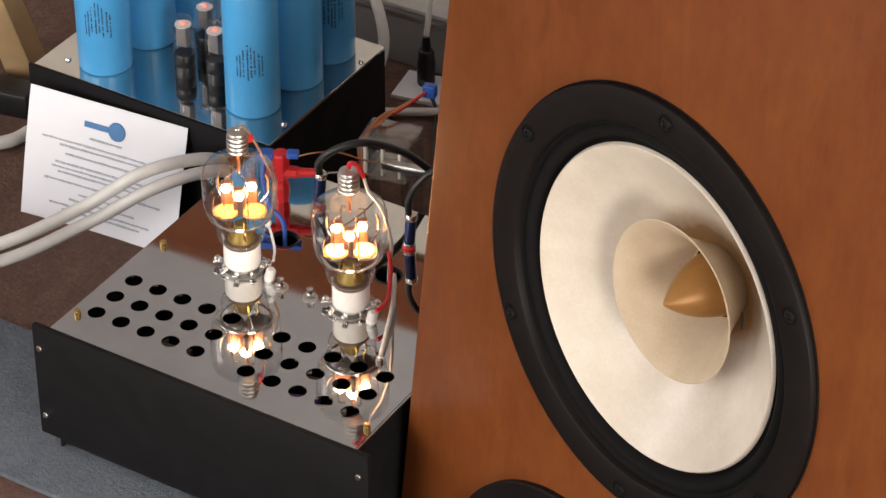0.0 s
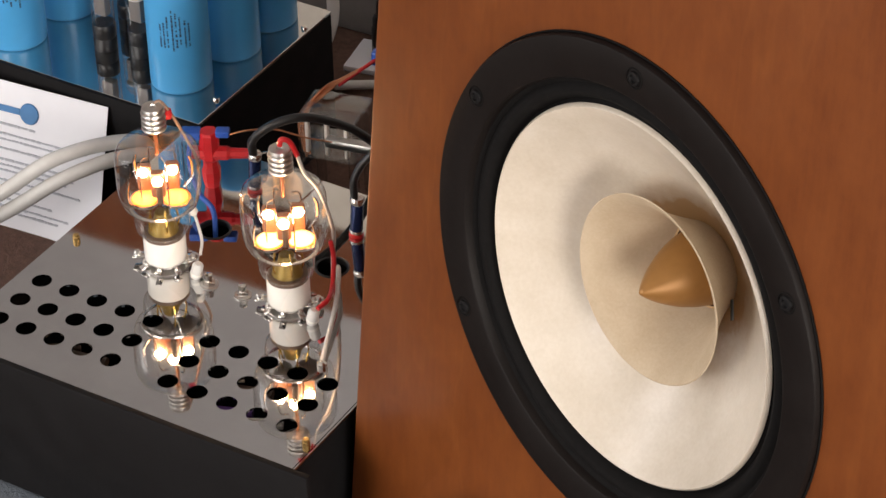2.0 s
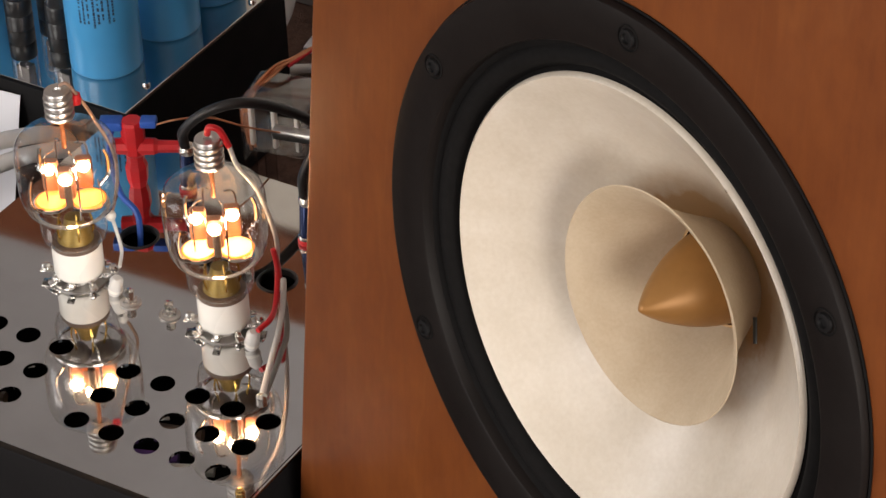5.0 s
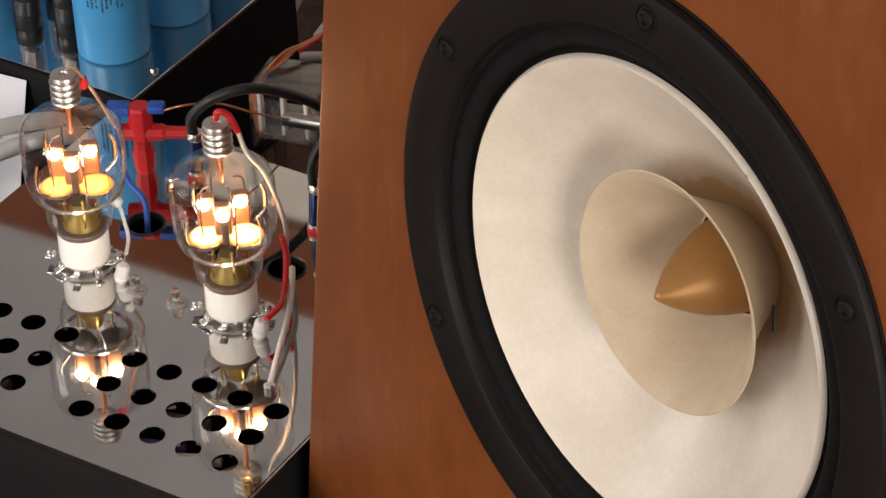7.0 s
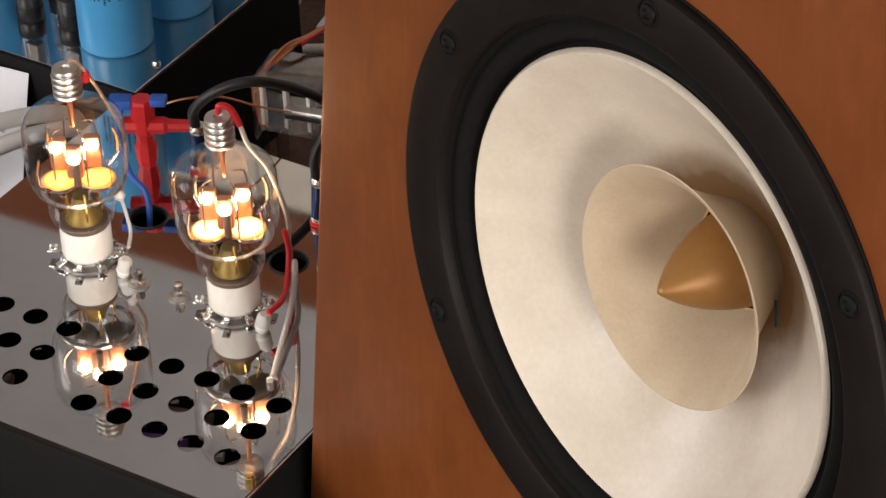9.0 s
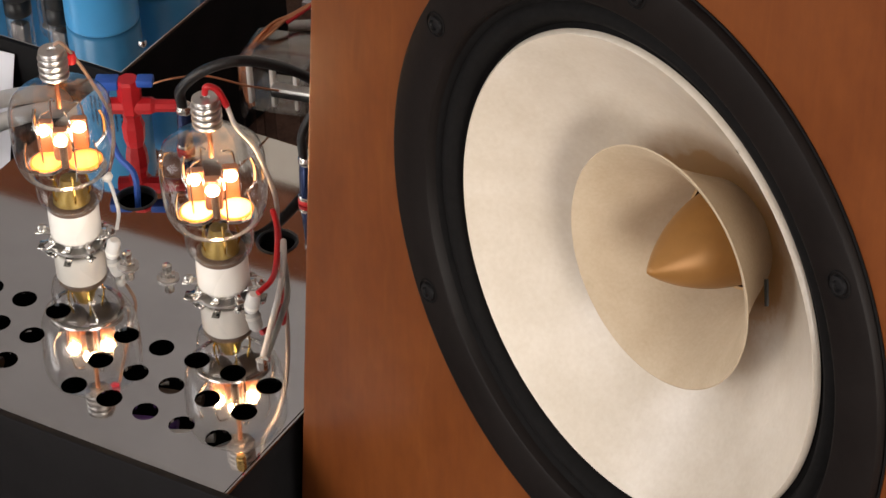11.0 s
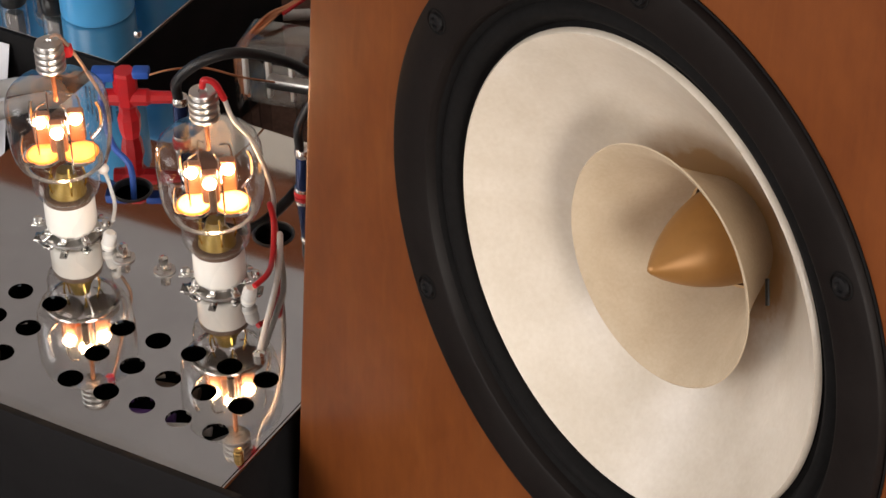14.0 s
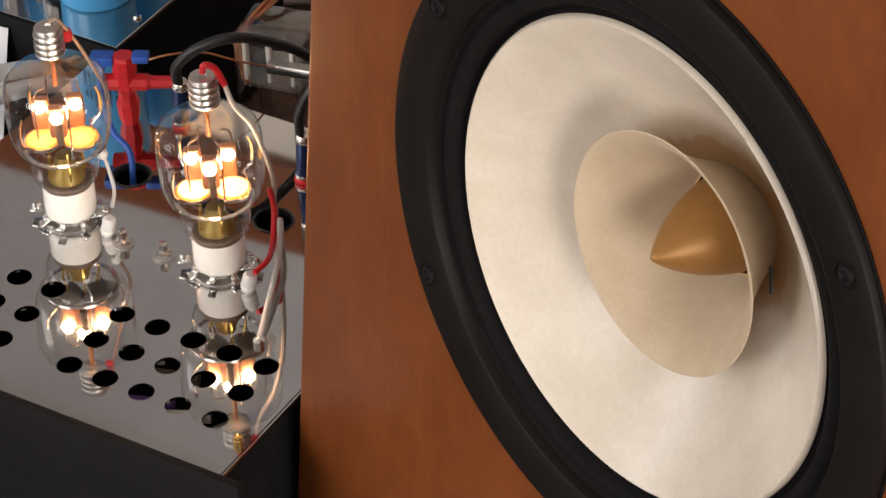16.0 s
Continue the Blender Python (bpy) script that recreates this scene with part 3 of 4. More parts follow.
    for k in range(4):
        a = 2 * math.pi * k / 4 + 0.5
        x, y = 0.0104 * math.cos(a), 0.0104 * math.sin(a)
        part("support_rod", sweep([(x * 0.6, y * 0.6, 0.0360), (x, y, 0.0420), (x, y, 0.0700), (x * 0.5, y * 0.5, 0.0745)], 0.00045, 6), NICKEL, root)
    part("grid_post", lathe([(0.0018, 0.0480), (0.0018, 0.0600), (0, 0.0600)], 12, m=Matrix.Translation((0.0006, -0.0096, 0))), BROWN_BASE, root)
    # spring strips at the glass wall
    for a in (-2.45, -0.72, 0.6, 2.3):
        x, y = math.cos(a), math.sin(a)
        part("getter_strip", sweep([(0.0150 * x, 0.0150 * y, 0.0455), (0.0205 * x, 0.0205 * y, 0.0500), (0.0212 * x, 0.0212 * y, 0.0580), (0.0195 * x, 0.0195 * y, 0.0640)], 0.0009, 6, flat=0.3), NICKEL, root, "bright metal spring strip")


for (sx, sy), hot in zip(SOCKETS, (False, True)):
    build_big_tube((sx, sy, TOP), hot)

# ---- the power supply with the blue capacitors ----
def build_supply():
    root = thing("power_supply", pose(0, 0, 0), "black metal power supply case with mirror-polished top behind the amplifier", "power supply")
    x0, x1, y0, y1 = -0.2070, -0.0118, 0.1676, 0.3122
    part("body", box((x1 - x0, y1 - y0, TOP - 0.004), ((x0 + x1) / 2, (y0 + y1) / 2, TOP / 2 + 0.0005), 0.0008), CHASSIS, root, "black steel case", smooth=False)
    part("front_panel", box((x1 - x0 + 0.006, 0.003, TOP - 0.001), ((x0 + x1) / 2, y0 - 0.0015, TOP / 2 + 0.0015), 0.0006), CHASSIS, root)
    part("top_plate", box((x1 - x0, y1 - y0, 0.0022), ((x0 + x1) / 2, (y0 + y1) / 2, TOP - 0.0004), 0.0004), STEEL, root, "mirror-polished steel top plate", smooth=False)
    for x, y in ((-0.0177, 0.1944), (-0.1897, 0.1834), (-0.0150, 0.2869)):
        screw_on(root, x, y, TOP + 0.0006, 0.0022, NICKEL)


build_supply()


def build_can(x, y, turn, printed):
    root = thing("capacitor", pose(x, y, TOP + 0.0008, 0, 0, turn), "large sky-blue sleeved electrolytic capacitor with dark print", "capacitor", "blue capacitors")
    h, r = 0.094, 0.0187
    part("sleeve", lathe([(0.0, 0.0), (r - 0.001, 0.0), (r - 0.0003, 0.0006), (r, 0.002), (r, h - 0.003), (r - 0.0006, h - 0.001), (r - 0.002, h), (r - 0.004, h - 0.0002)], 56), BLUE_SLEEVE, root, "sky-blue plastic sleeve")
    part("can_top", lathe([(r - 0.0038, h - 0.0004), (r - 0.0045, h - 0.002), (0.004, h - 0.0022), (0, h - 0.0022)], 40), ALU, root, "bare aluminium can end")
    if printed:
        low = 0.018 if y < 0.2 and x > -0.1 else 0.03
        rng = random.Random(int(1000 * (x + y)))
        bm = bmesh.new()
        for col in range(8):
            a = radians(-28 + 7 * col + 2 * (col // 3))
            z = low + 0.006 * rng.random()
            while z < low + 0.029 - 0.003 * abs(col - 3.5):
                length = 0.0006 + 0.0016 * rng.random()
                w = (0.0004 + 0.0002 * rng.random()) / r
                bm.faces.new([bm.verts.new(((r + 0.00015) * math.sin(a + s * w), -(r + 0.00015) * math.cos(a + s * w), zz)) for s, zz in ((-1, z), (1, z), (1, z + length), (-1, z + length))])
                z += length + 0.0004 + (0.0012 if rng.random() < 0.2 else 0)
        part("printing", bm, PRINT, root, "dark blue rows of print")


for cx, cy, turn in ((-0.0484, 0.2034, 32), (-0.0429, 0.2471, 60), (-0.0419, 0.2864, 40), (-0.1649, 0.1941, 28), (-0.1587, 0.2373, 90), (-0.1488, 0.2775, 120)):
    build_can(cx, cy, turn, turn < 50)


def build_small_tube(x, y, h):
    root = thing("small_tube", Matrix.Translation((x, y, TOP + 0.0008)), "small glass tube in a black socket with a red glowing tip", "vacuum tube", "small tubes")
    part("socket", lathe([(0.0, 0.0), (0.0072, 0.0), (0.0072, 0.0078), (0.0068, 0.0084), (0.0072, 0.009), (0.0072, 0.0172), (0.0066, 0.018), (0.0, 0.018)], 28), DARK, root, "black plastic socket")
    g = part("bulb", lathe([(0.0064, 0.0175), (0.007, 0.0195), (0.007, 0.041), (0.0062, 0.0445), (0.0045, 0.0468), (0.002, 0.048), (0.0, 0.0484)], 32), GLASS, root, "clear glass envelope")
    g.visible_shadow = False
    part("anode", box((0.0085, 0.0062, 0.016), (0, 0, 0.0315), 0.001), PLATE_GREY, root, "dark grey plate")
    part("heater", lathe([(0.0, 0.0405), (0.0009, 0.041), (0.0009, 0.042), (0.0, 0.0425)], 10), EMBER, root, "red glowing heater tip")
    part("spacer", lathe([(0.0, 0.0398), (0.0058, 0.0398), (0.0058, 0.0403), (0.0, 0.0403)], 20), CERAMIC, root)


for tx, ty in ((-0.1096, 0.2106), (-0.0862, 0.2149), (-0.1102, 0.2371)):
    build_small_tube(tx, ty, 0)


# ---- the paper card ----
def build_card():
    lean = math.atan2(0.026, 0.090)
    m = Matrix.Translation((-0.1340, 0.1315, 0.0005)) @ pose(0, 0, 0, 0, 0, 5) @ pose(0, 0, 0, -math.degrees(lean), 0, 0)
    root = thing("paper_sign", m, "white printed information card leaning on the power supply", "sign")
    w, h = 0.1245, 0.0945
    bm = bmesh.new()
    nx, nz = 16, 12
    v = [[bm.verts.new((-w / 2 + w * i / nx, 0.0025 * math.sin(math.pi * i / nx) * (1 - j / nz) - 0.001 * math.sin(3 * j / nz), h * j / nz)) for i in range(nx + 1)] for j in range(nz + 1)]
    for j in range(nz):
        for i in range(nx):
            bm.faces.new((v[j][i], v[j][i + 1], v[j + 1][i + 1], v[j + 1][i]))
    made = bmesh.ops.extrude_face_region(bm, geom=list(bm.faces))["geom"]
    bmesh.ops.translate(bm, vec=(0, 0.0004, 0), verts=[q for q in made if isinstance(q, bmesh.types.BMVert)])
    part("sheet", bm, PAPER, root, "white paper sheet")

    def bar(x, z, wid, hei, mat, name, bm=None):
        y = 0.0025 * math.sin(math.pi * (x + w / 2) / w) * (1 - z / h) - 0.001 * math.sin(3 * z / h) - 0.0007
        return box((wid, 0.0005, hei), (x, y, z), bm=bm)

    part("logo_bar", bar(-0.0075, 0.0775, 0.019, 0.004, INK_BLUE, ""), INK_BLUE, root, "dark blue logo bar", smooth=False)
    part("logo_disc", lathe([(0.0068, -0.0002), (0.0062, 0.0004), (0, 0.0004)], 32, m=Matrix.Translation((0.0085, -0.0008, 0.0775)) @ pose(0, 0, 0, 90)), INK_BLUE, root, "blue round logo")
    rng = random.Random(5)
    for z, wid in ((0.0675, 0.024), (0.0612, 0.098), (0.0577, 0.07), (0.0518, 0.06), (0.0447, 0.075), (0.0412, 0.08), (0.0377, 0.07), (0.0314, 0.09), (0.0243, 0.035), (0.0193, 0.05), (0.0141, 0.08), (0.0106, 0.06)):
        bm, x = bmesh.new(), -wid / 2
        while x < wid / 2:
            n = min(0.0015 + 0.0055 * rng.random(), wid / 2 - x + 0.002)
            bar(x + n / 2, z + 0.0002 * (rng.random() - 0.5), n, 0.0009 + 0.0006 * rng.random(), INK, "", bm)
            x += n + 0.0007
        part("text_line", bm, INK, root, "grey line of small print", smooth=False)


build_card()

# ---- cables, plugs and clutter ----
def cable(name, points, radius, material, label, seg=10, category="cable", parent=None):
    ob = part(name, sweep(points, radius, seg), material, parent)
    return tagged(ob, label, category) if parent is None else ob


cable("white_cable", [(-0.3407, -0.0144, 0.0060), (-0.2239, 0.0276, 0.0140), (-0.1465, 0.0379, 0.0440), (-0.1098, 0.0886, 0.0580), (-0.0750, 0.1081, 0.0860), (-0.0560, 0.1409, 0.0850), (-0.0463, 0.1638, 0.0720), (-0.0387, 0.1737, 0.0400), (-0.0327, 0.1773, 0.0060)], 0.0044, WHITE_RUBBER, "thick white cable arching over to the rear of the amplifier")
cable("white_cable", [(-0.3291, -0.0357, 0.0060), (-0.2232, 0.0173, 0.0080), (-0.1507, 0.0415, 0.0260), (-0.1068, 0.0895, 0.0460), (-0.0670, 0.1089, 0.0760), (-0.0469, 0.1414, 0.0780), (-0.0362, 0.1642, 0.0660), (-0.0276, 0.1741, 0.0350), (-0.0226, 0.1773, 0.0060)], 0.0044, WHITE_RUBBER, "thick white cable arching over to the rear of the amplifier")
cable("white_cable", [(-0.5, 0.2, 0.005), (-0.3133, 0.1473, 0.0050), (-0.2571, 0.1787, 0.0060), (-0.2454, 0.2126, 0.0060), (-0.2319, 0.2788, 0.0050)], 0.005, WHITE_RUBBER, "white cable lying on the carpet")


PLUG = (0.0298, 0.1212)


def build_test_plug():
    root = thing("test_plug", pose(PLUG[0], PLUG[1], 0, 0, 0, 27) @ pose(-PLUG[0], -PLUG[1], 0), "red stacked test plugs with a blue clip by the wire hole", "plug")
    x, y = PLUG
    part("upright_plug", lathe([(0.0, 0.0), (0.0042, 0.0), (0.0052, 0.004), (0.0056, 0.011), (0.0044, 0.0145), (0.0044, 0.0175), (0.0058, 0.0195), (0.0058, 0.0355), (0.005, 0.037), (0.0, 0.037)], 8, m=Matrix.Translation((x, y, TOP)) @ pose(0, 0, 0, 0, 0, 20)), RED, root, "red plastic plug", smooth=False)
    part("side_plug", lathe([(0.0, -0.01), (0.004, -0.01), (0.0044, -0.002), (0.0042, 0.01), (0.0032, 0.012), (0.003, 0.024), (0.0018, 0.026), (0.0, 0.026)], 8, m=Matrix.Translation((x, y - 0.001, TOP + 0.0228)) @ pose(0, 0, 0, 0, 90, 0)), RED, root, "red plastic plug", smooth=False)
    part("clip", box((0.011, 0.008, 0.005), (x - 0.01, y, TOP + 0.0350), 0.001), BLUE, root, "blue plastic clip")
    part("clip", box((0.008, 0.007, 0.004), (x + 0.008, y, TOP + 0.0360), 0.001), BLUE, root, "blue plastic clip")
    back = root.matrix_world.inverted()
    way = [(x - 0.009, y - 0.004, TOP + 0.034), (x - 0.006, y - 0.012, TOP + 0.022), (x + 0.008, y - 0.024, TOP + 0.012), (0.0500, 0.0930, TOP + 0.006), (0.0555, 0.0855, TOP - 0.012)]
    part("lead", sweep([back @ Vector(p) for p in way], 0.0015, 8), BLUE, root, "blue wire")
    part("pin", sweep([(x + 0.025, y - 0.001, TOP + 0.0228), (x + 0.032, y, TOP + 0.023), (x + 0.038, y, TOP + 0.0235)], 0.0006, 8), NICKEL, root, "bare pin")


build_test_plug()
cable("lead_wire", [(0.0606, 0.0608, 0.125), (0.0628, 0.0600, 0.1215), (0.0650, 0.0588, 0.117), (0.0684, 0.0561, 0.111), (0.0720, 0.0490, 0.108)], 0.0009, WHITE_RUBBER, "thin white lead rising from a boot on the top plate", 8)
cable("lead_wire", [(0.0500, 0.0490, 0.1995), (0.0530, 0.0505, 0.2005), (0.0535, 0.0570, 0.190), (0.0540, 0.0660, 0.172), (0.0580, 0.0720, 0.150), (0.0606, 0.0660, 0.134), (0.0606, 0.0608, 0.125)], 0.0008, BROWN_WIRE, "thin brown lead from the tube cap", 8)
tagged(part("bead", lathe([(0.0, -0.0026), (0.0018, -0.002), (0.0026, 0.0), (0.0018, 0.002), (0.0, 0.0026)], 14, m=Matrix.Translation((0.0606, 0.0608, 0.1255))), CERAMIC), "small white insulating bead on the tube lead", "bead")
tagged(part("red_bead", lathe([(0.0, -0.003), (0.002, -0.0026), (0.0024, 0.0), (0.002, 0.0026), (0.0, 0.003)], 12, m=Matrix.Translation((0.0528, 0.0560, 0.1895))), RED), "small red sleeve bead on the tube lead", "bead")


def build_lead_plug(at, label):
    root = thing("wire_terminal", Matrix.Translation(at) @ pose(0, 0, 0, 0, 14, 0) @ Matrix.Scale(0.78, 4), label, "terminal")
    part("boot", lathe([(0.0, 0.0), (0.0038, 0.0004), (0.0042, 0.004), (0.004, 0.011), (0.0026, 0.013), (0.0, 0.0132)], 16), WHITE_RUBBER, root)
    part("collar", lathe([(0.0044, 0.003), (0.0046, 0.004), (0.0044, 0.005)], 16), CERAMIC, root)


build_lead_plug((0.0715, 0.0440, TOP), "small white rubber boot standing on the top plate")
build_lead_plug((0.1490, 0.0400, TOP), "small white rubber boot beside the tube socket")


def build_grid_wire():
    root = thing("tube_lead", pose(0, 0, 0), "red and white sleeved wires looping from the tube cap", "wire")
    top = [(0.1305, 0.0470, 0.2000), (0.1320, 0.0470, 0.2040), (0.1350, 0.0500, 0.2015), (0.1378, 0.0520, 0.1930)]
    part("red_sleeve", sweep(top, 0.0015, 10), RED, root, "red insulating sleeve")
    part("wire", sweep([top[-1], (0.1401, 0.0540, 0.182), (0.1449, 0.0590, 0.170), (0.1473, 0.0646, 0.150), (0.1434, 0.0736, 0.130), (0.1365, 0.0820, 0.110), (0.1318, 0.0875, 0.088)], 0.0011, 10), WHITE_RUBBER, root, "white wire")
    part("red_wire", sweep([(0.1330, 0.0875, 0.086), (0.1390, 0.0790, 0.112), (0.1425, 0.0715, 0.127), (0.1450, 0.0700, 0.118), (0.1500, 0.0600, 0.108), (0.1545, 0.0490, 0.108), (0.1535, 0.0400, 0.107)], 0.0013, 10), RED, root, "red wire")
    part("white_wire", sweep([(0.1340, 0.0865, 0.086), (0.1420, 0.0780, 0.106), (0.1500, 0.0660, 0.107), (0.1570, 0.0520, 0.103), (0.1670, 0.0280, 0.100), (0.1735, 0.0120, 0.0975)], 0.0014, 10), WHITE_RUBBER, root, "white wire")
    part("wire_pin", lathe([(0.0, 0.0), (0.0026, 0.0), (0.0026, 0.0022), (0.0016, 0.003), (0.0, 0.0034)], 14, m=Matrix.Translation((0.1739, 0.0112, TOP))), NICKEL, root, "small bright terminal pin")


build_grid_wire()


def build_rca(x, y, z, turn):
    root = thing("cable_plug", Matrix.Translation((x, y, z)) @ pose(0, 0, 0, turn, 4, 0), "navy anodised metal cable plugs with silver collars", "plug")
    part("barrel", lathe([(0.0, 0.0), (0.0034, 0.0), (0.0036, 0.001), (0.0036, 0.022), (0.0032, 0.023), (0.0, 0.023)], 20), NAVY, root, "navy anodised barrel")
    part("collar", lathe([(0.0037, 0.0225), (0.0041, 0.0232), (0.0041, 0.0256), (0.0034, 0.0266), (0.0, 0.0268)], 20), NICKEL, root, "polished silver collar")
    part("red_band", lathe([(0.0037, 0.0), (0.0043, 0.0004), (0.0043, 0.002), (0.0037, 0.0024)], 20), RED, root, "thin red band")
    part("silver_band", lathe([(0.0037, 0.0024), (0.0041, 0.0028), (0.0041, 0.004), (0.0037, 0.0044)], 20), NICKEL, root)


build_rca(0.1274, 0.1195, TOP, 0)
cable("black_cable", [(0.1273, 0.1193, 0.1215), (0.1280, 0.1189, 0.1340), (0.1334, 0.1218, 0.1460), (0.1430, 0.1288, 0.1550), (0.1625, 0.1409, 0.1540), (0.1882, 0.1932, 0.1160), (0.2045, 0.2890, 0.0050)], 0.0022, DARK, "black cable rising from the plugs")
build_rca(0.0540, 0.1281, TOP, 0)
cable("black_cable", [(0.0554, 0.1271, 0.1215), (0.0561, 0.1268, 0.1320), (0.0673, 0.1320, 0.1430), (0.0818, 0.1428, 0.1460), (0.0947, 0.1647, 0.1310), (0.1027, 0.1851, 0.1080)], 0.0026, DARK, "black cable arching from the plug")


def build_clamp():
    root = thing("plastic_holder", pose(0.0636, 0.1990, 0.0, 0, 0, 12), "clear plastic clamp with braided copper wires and a metal bar", "clamp")
    zb = 0.076
    for sx in (-0.017, 0.017):
        part("side", box((0.0022, 0.03, 0.034), (sx, 0, zb + 0.022), 0.0008), CLEAR, root)
    part("plate", box((0.034, 0.03, 0.0024), (0, 0, zb + 0.038), 0.0008), CLEAR, root)
    part("plate", box((0.034, 0.03, 0.0024), (0, 0, zb + 0.012), 0.0008), CLEAR, root)
    for sx in (-0.012, 0.0, 0.012):
        part("rib", box((0.0022, 0.004, 0.022), (sx, -0.014, zb + 0.026), 0.0006), CERAMIC, root, "whitish plastic rib")
    for sx, sy in ((-0.015, -0.012), (0.015, -0.012), (-0.015, 0.012), (0.015, 0.012)):
        part("peg", lathe([(0.0, 0.0), (0.0028, 0.002), (0.0032, zb + 0.012), (0.0022, zb + 0.03), (0, zb + 0.031)], 10, m=Matrix.Translation((sx, sy, 0))), CLEAR, root)
    part("metal_bar", box((0.04, 0.006, 0.0055), (0.021, -0.018, zb + 0.027), 0.0008), ALU, root, "bare metal bar")
    rng = random.Random(3)
    for k in range(6):
        o = [0.004 * (rng.random() - 0.5) for _ in range(6)]
        part("braid", sweep([(-0.013 + o[0], -0.013, zb + 0.012 + o[1]), (-0.019 + o[2], -0.005, zb + 0.03), (-0.009 + o[3], 0.01, zb + 0.042 + o[4]), (-0.002, 0.026 + o[5], zb + 0.043), (0.006, 0.04, zb + 0.044)], 0.0008, 6), COPPER, root, "braided copper wire")
    part("red_wire", sweep([(-0.004, 0.018, zb + 0.042), (0.002, 0.032, zb + 0.043), (0.01, 0.046, zb + 0.046)], 0.0011, 8), RED, root, "red wire")
    part("tape", box((0.009, 0.006, 0.009), (0.011, 0.047, zb + 0.046), 0.001), BLUE, root, "blue tape flag")


build_clamp()
cable("thin_wire", [(0.0343, 0.1290, 0.1260), (0.0450, 0.1353, 0.1295), (0.0553, 0.1487, 0.1260), (0.0666, 0.1626, 0.1160), (0.0737, 0.1810, 0.1040)], 0.0005, COPPER, "thin bare wire running from the red plug", 6)


def build_plank():
    tagged(part("wooden_leg", box((0.021, 0.034, 0.5), (0, 0, 0.25), 0.0015), PINE), "pale pine wooden leg standing on the carpet", "wooden leg").matrix_world = pose(-0.2985, 0.2704, 0.0, 8, -13, 25)
    tagged(part("dark_bar", box((0.5, 0.024, 0.02), (0, 0, 0.01), 0.002), DARK), "black painted bar lying on the carpet", "bar").matrix_world = pose(-0.51, 0.18, 0.0, 0, 0, 12)


build_plank()


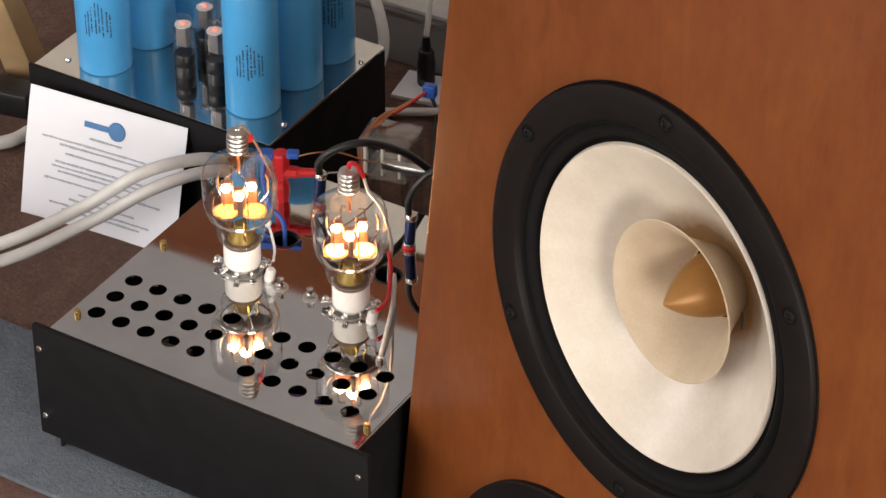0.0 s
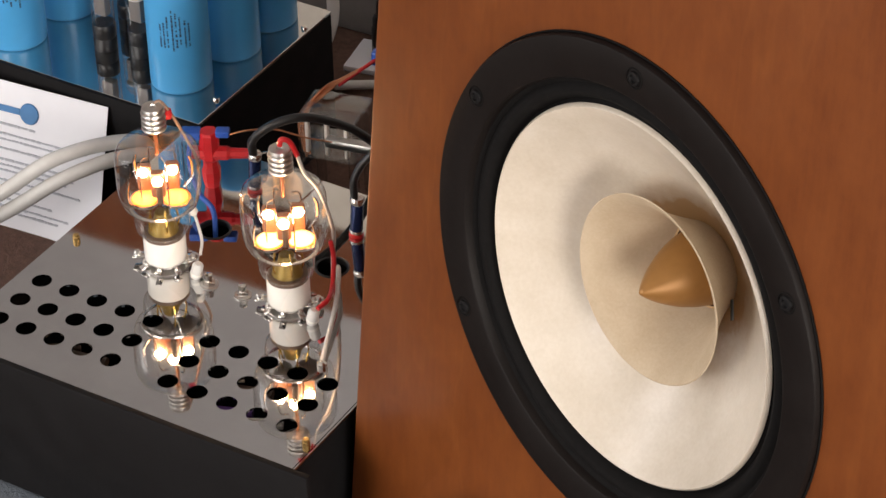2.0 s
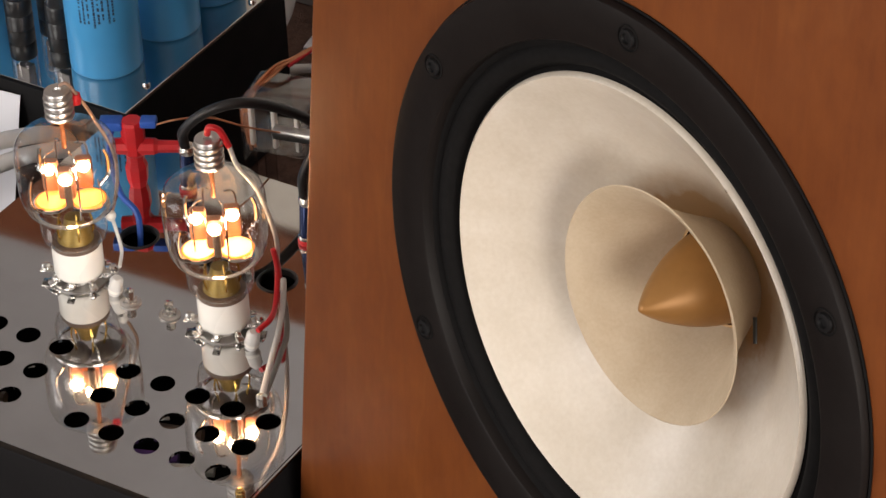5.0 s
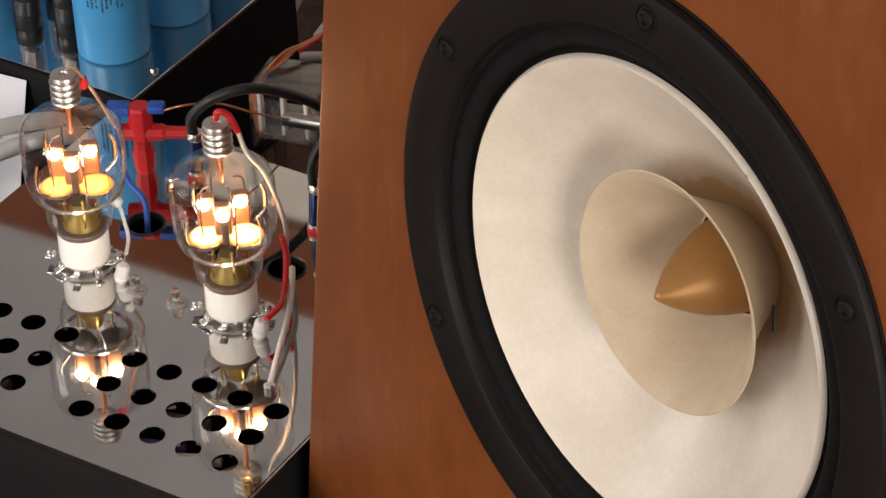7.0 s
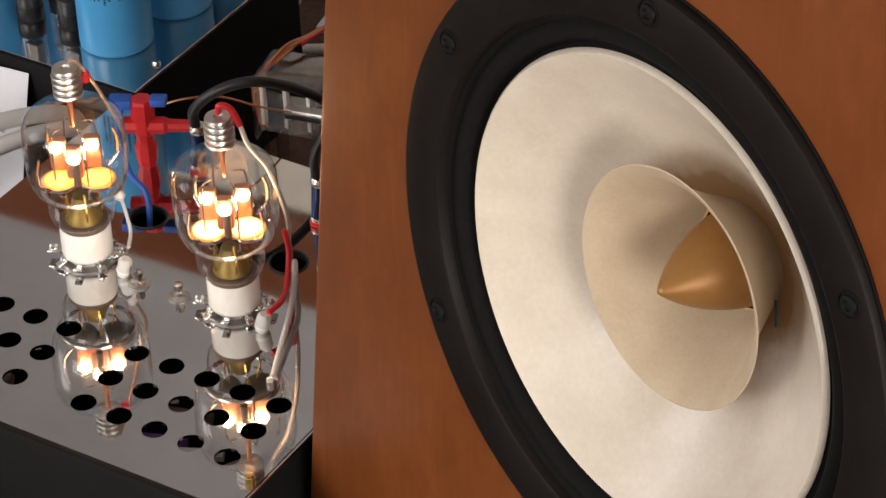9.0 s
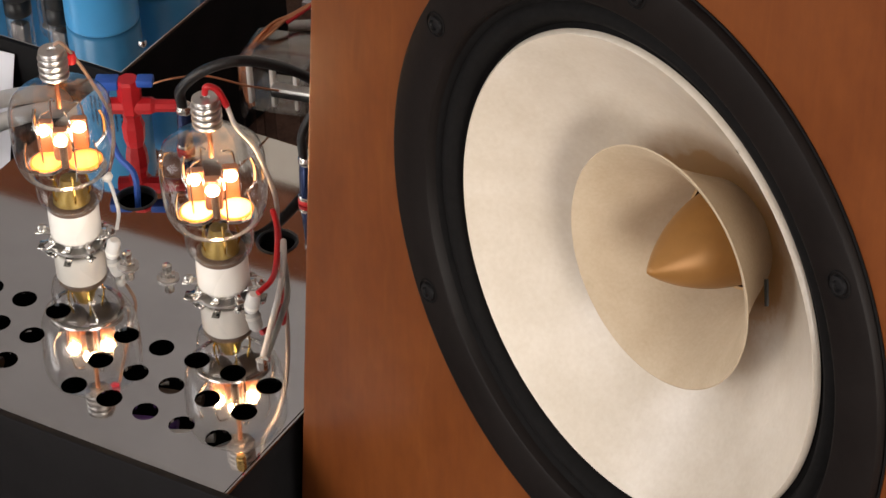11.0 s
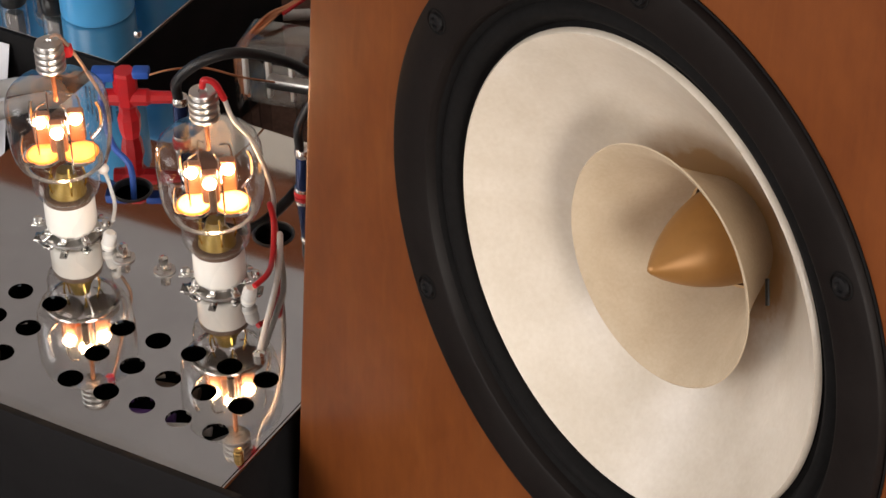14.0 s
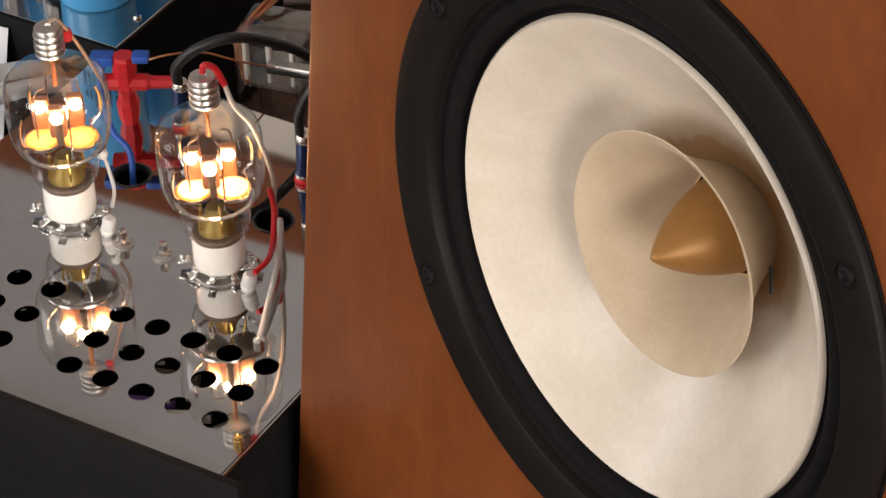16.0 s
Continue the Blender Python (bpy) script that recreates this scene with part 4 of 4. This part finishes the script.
def build_back_clutter():
    root = thing("grey_equipment_case", pose(-0.007, 0.575, 0.0, 0, 0, 2), "dark grey metal equipment case with a paler top on the floor", "equipment case")
    part("body", box((0.62, 0.29, 0.048), (0, 0, 0.025), 0.0015), GREY_BOX, root, "dark grey enamelled case")
    part("lid", box((0.624, 0.294, 0.004), (0, 0, 0.0512), 0.0012), LID_GREY, root, "pale grey lid")
    part("trim", box((0.62, 0.002, 0.003), (0, -0.1462, 0.044), 0.0005), ALU, root, "thin aluminium strip")
    jack = thing("jack_connector", pose(-0.0384, 0.4100, 0.0045, 0, 0, 0), "black cylindrical cable connector standing on a paper slip", "connector")
    part("shell", lathe([(0.0, 0.0), (0.0066, 0.0), (0.0068, 0.001), (0.0068, 0.02), (0.006, 0.0215), (0.006, 0.027), (0.0045, 0.029), (0.0, 0.03)], 20), DARK, jack)
    part("strain_relief", lathe([(0.0035, 0.029), (0.0032, 0.036), (0.002, 0.042), (0, 0.042)], 12), DARK, jack)
    part("cord", sweep([(0, 0, 0.04), (0.0, 0.004, 0.06), (-0.003, 0.012, 0.1), (-0.012, 0.02, 0.16), (-0.03, 0.04, 0.24), (-0.07, 0.12, 0.3), (-0.2, 0.25, 0.28)], 0.0024, 8), WHITE_RUBBER, jack, "whitish cord")
    cable("grey_tube", [(-0.3, 0.6, 0.057), (-0.2, 0.5, 0.085), (-0.1662, 0.4760, 0.1050), (-0.1195, 0.4304, 0.1000), (-0.0835, 0.4065, 0.0750), (-0.0624, 0.3899, 0.0450), (-0.0610, 0.3732, 0.0220), (-0.0739, 0.3540, 0.0060), (-0.1145, 0.3508, 0.0050)], 0.0042, WHITE_RUBBER, "whitish grey hose looping behind the power supply")
    cable("thin_cable", [(-0.0359, 0.4006, 0.0120), (-0.0144, 0.3842, 0.0040), (0.0083, 0.3451, 0.0030), (0.0527, 0.2784, 0.0030), (0.1063, 0.2232, 0.0030)], 0.0014, DARK, "thin black cable lying on the floor")
    cable("thin_cable", [(0.0256, 0.4010, 0.0030), (0.0281, 0.3562, 0.0030), (0.0566, 0.3005, 0.0030), (0.1153, 0.2452, 0.0030)], 0.0014, DARK, "thin black cable lying on the floor")
    tagged(part("white_paper", box((0.07, 0.036, 0.004), (0, 0, 0.002), 0.0008), PAPER), "small white paper slip on the floor", "paper").matrix_world = pose(-0.0218, 0.4080, 0.0, 0, 0, 10)
    cable("white_rod", [(-0.0535, 0.3540, 0.0050), (-0.0239, 0.3718, 0.0050), (0.0255, 0.4031, 0.0050), (0.0750, 0.4345, 0.0050)], 0.0032, WHITE_RUBBER, "white cable lying straight on the floor")


build_back_clutter()


# added out of view: gives the steel tops their brown and cream reflections
def build_sideboard():
    root = thing("sideboard", pose(-0.4, 1.0, 0.0, 0, 0, 3), "unseen stand-in sideboard, cream with a thick brown top, added for its reflection", "sideboard")
    part("carcass", box((1.1, 0.4, 0.65), (0, 0, 0.355), 0.003), CREAM, root)
    part("top", box((1.14, 0.43, 0.09), (0, 0, 0.727), 0.004), WOOD, root, "thick brown veneered top")
    for x in (-0.5, 0.5):
        part("plinth", box((0.06, 0.36, 0.03), (x, 0, 0.015), 0.002), DARK, root)
    for x in (-0.275, 0.275):
        door = part("door", box((0.53, 0.018, 0.62), (x, -0.21, 0.36), 0.002), CREAM, root)
        part("knob", lathe([(0.0, 0.0), (0.006, 0.0), (0.006, 0.01), (0.011, 0.016), (0.0, 0.022)], 16, m=Matrix.Translation((x * 0.25, -0.219, 0.4)) @ pose(0, 0, 0, 90)), BRASS, door)


build_sideboard()
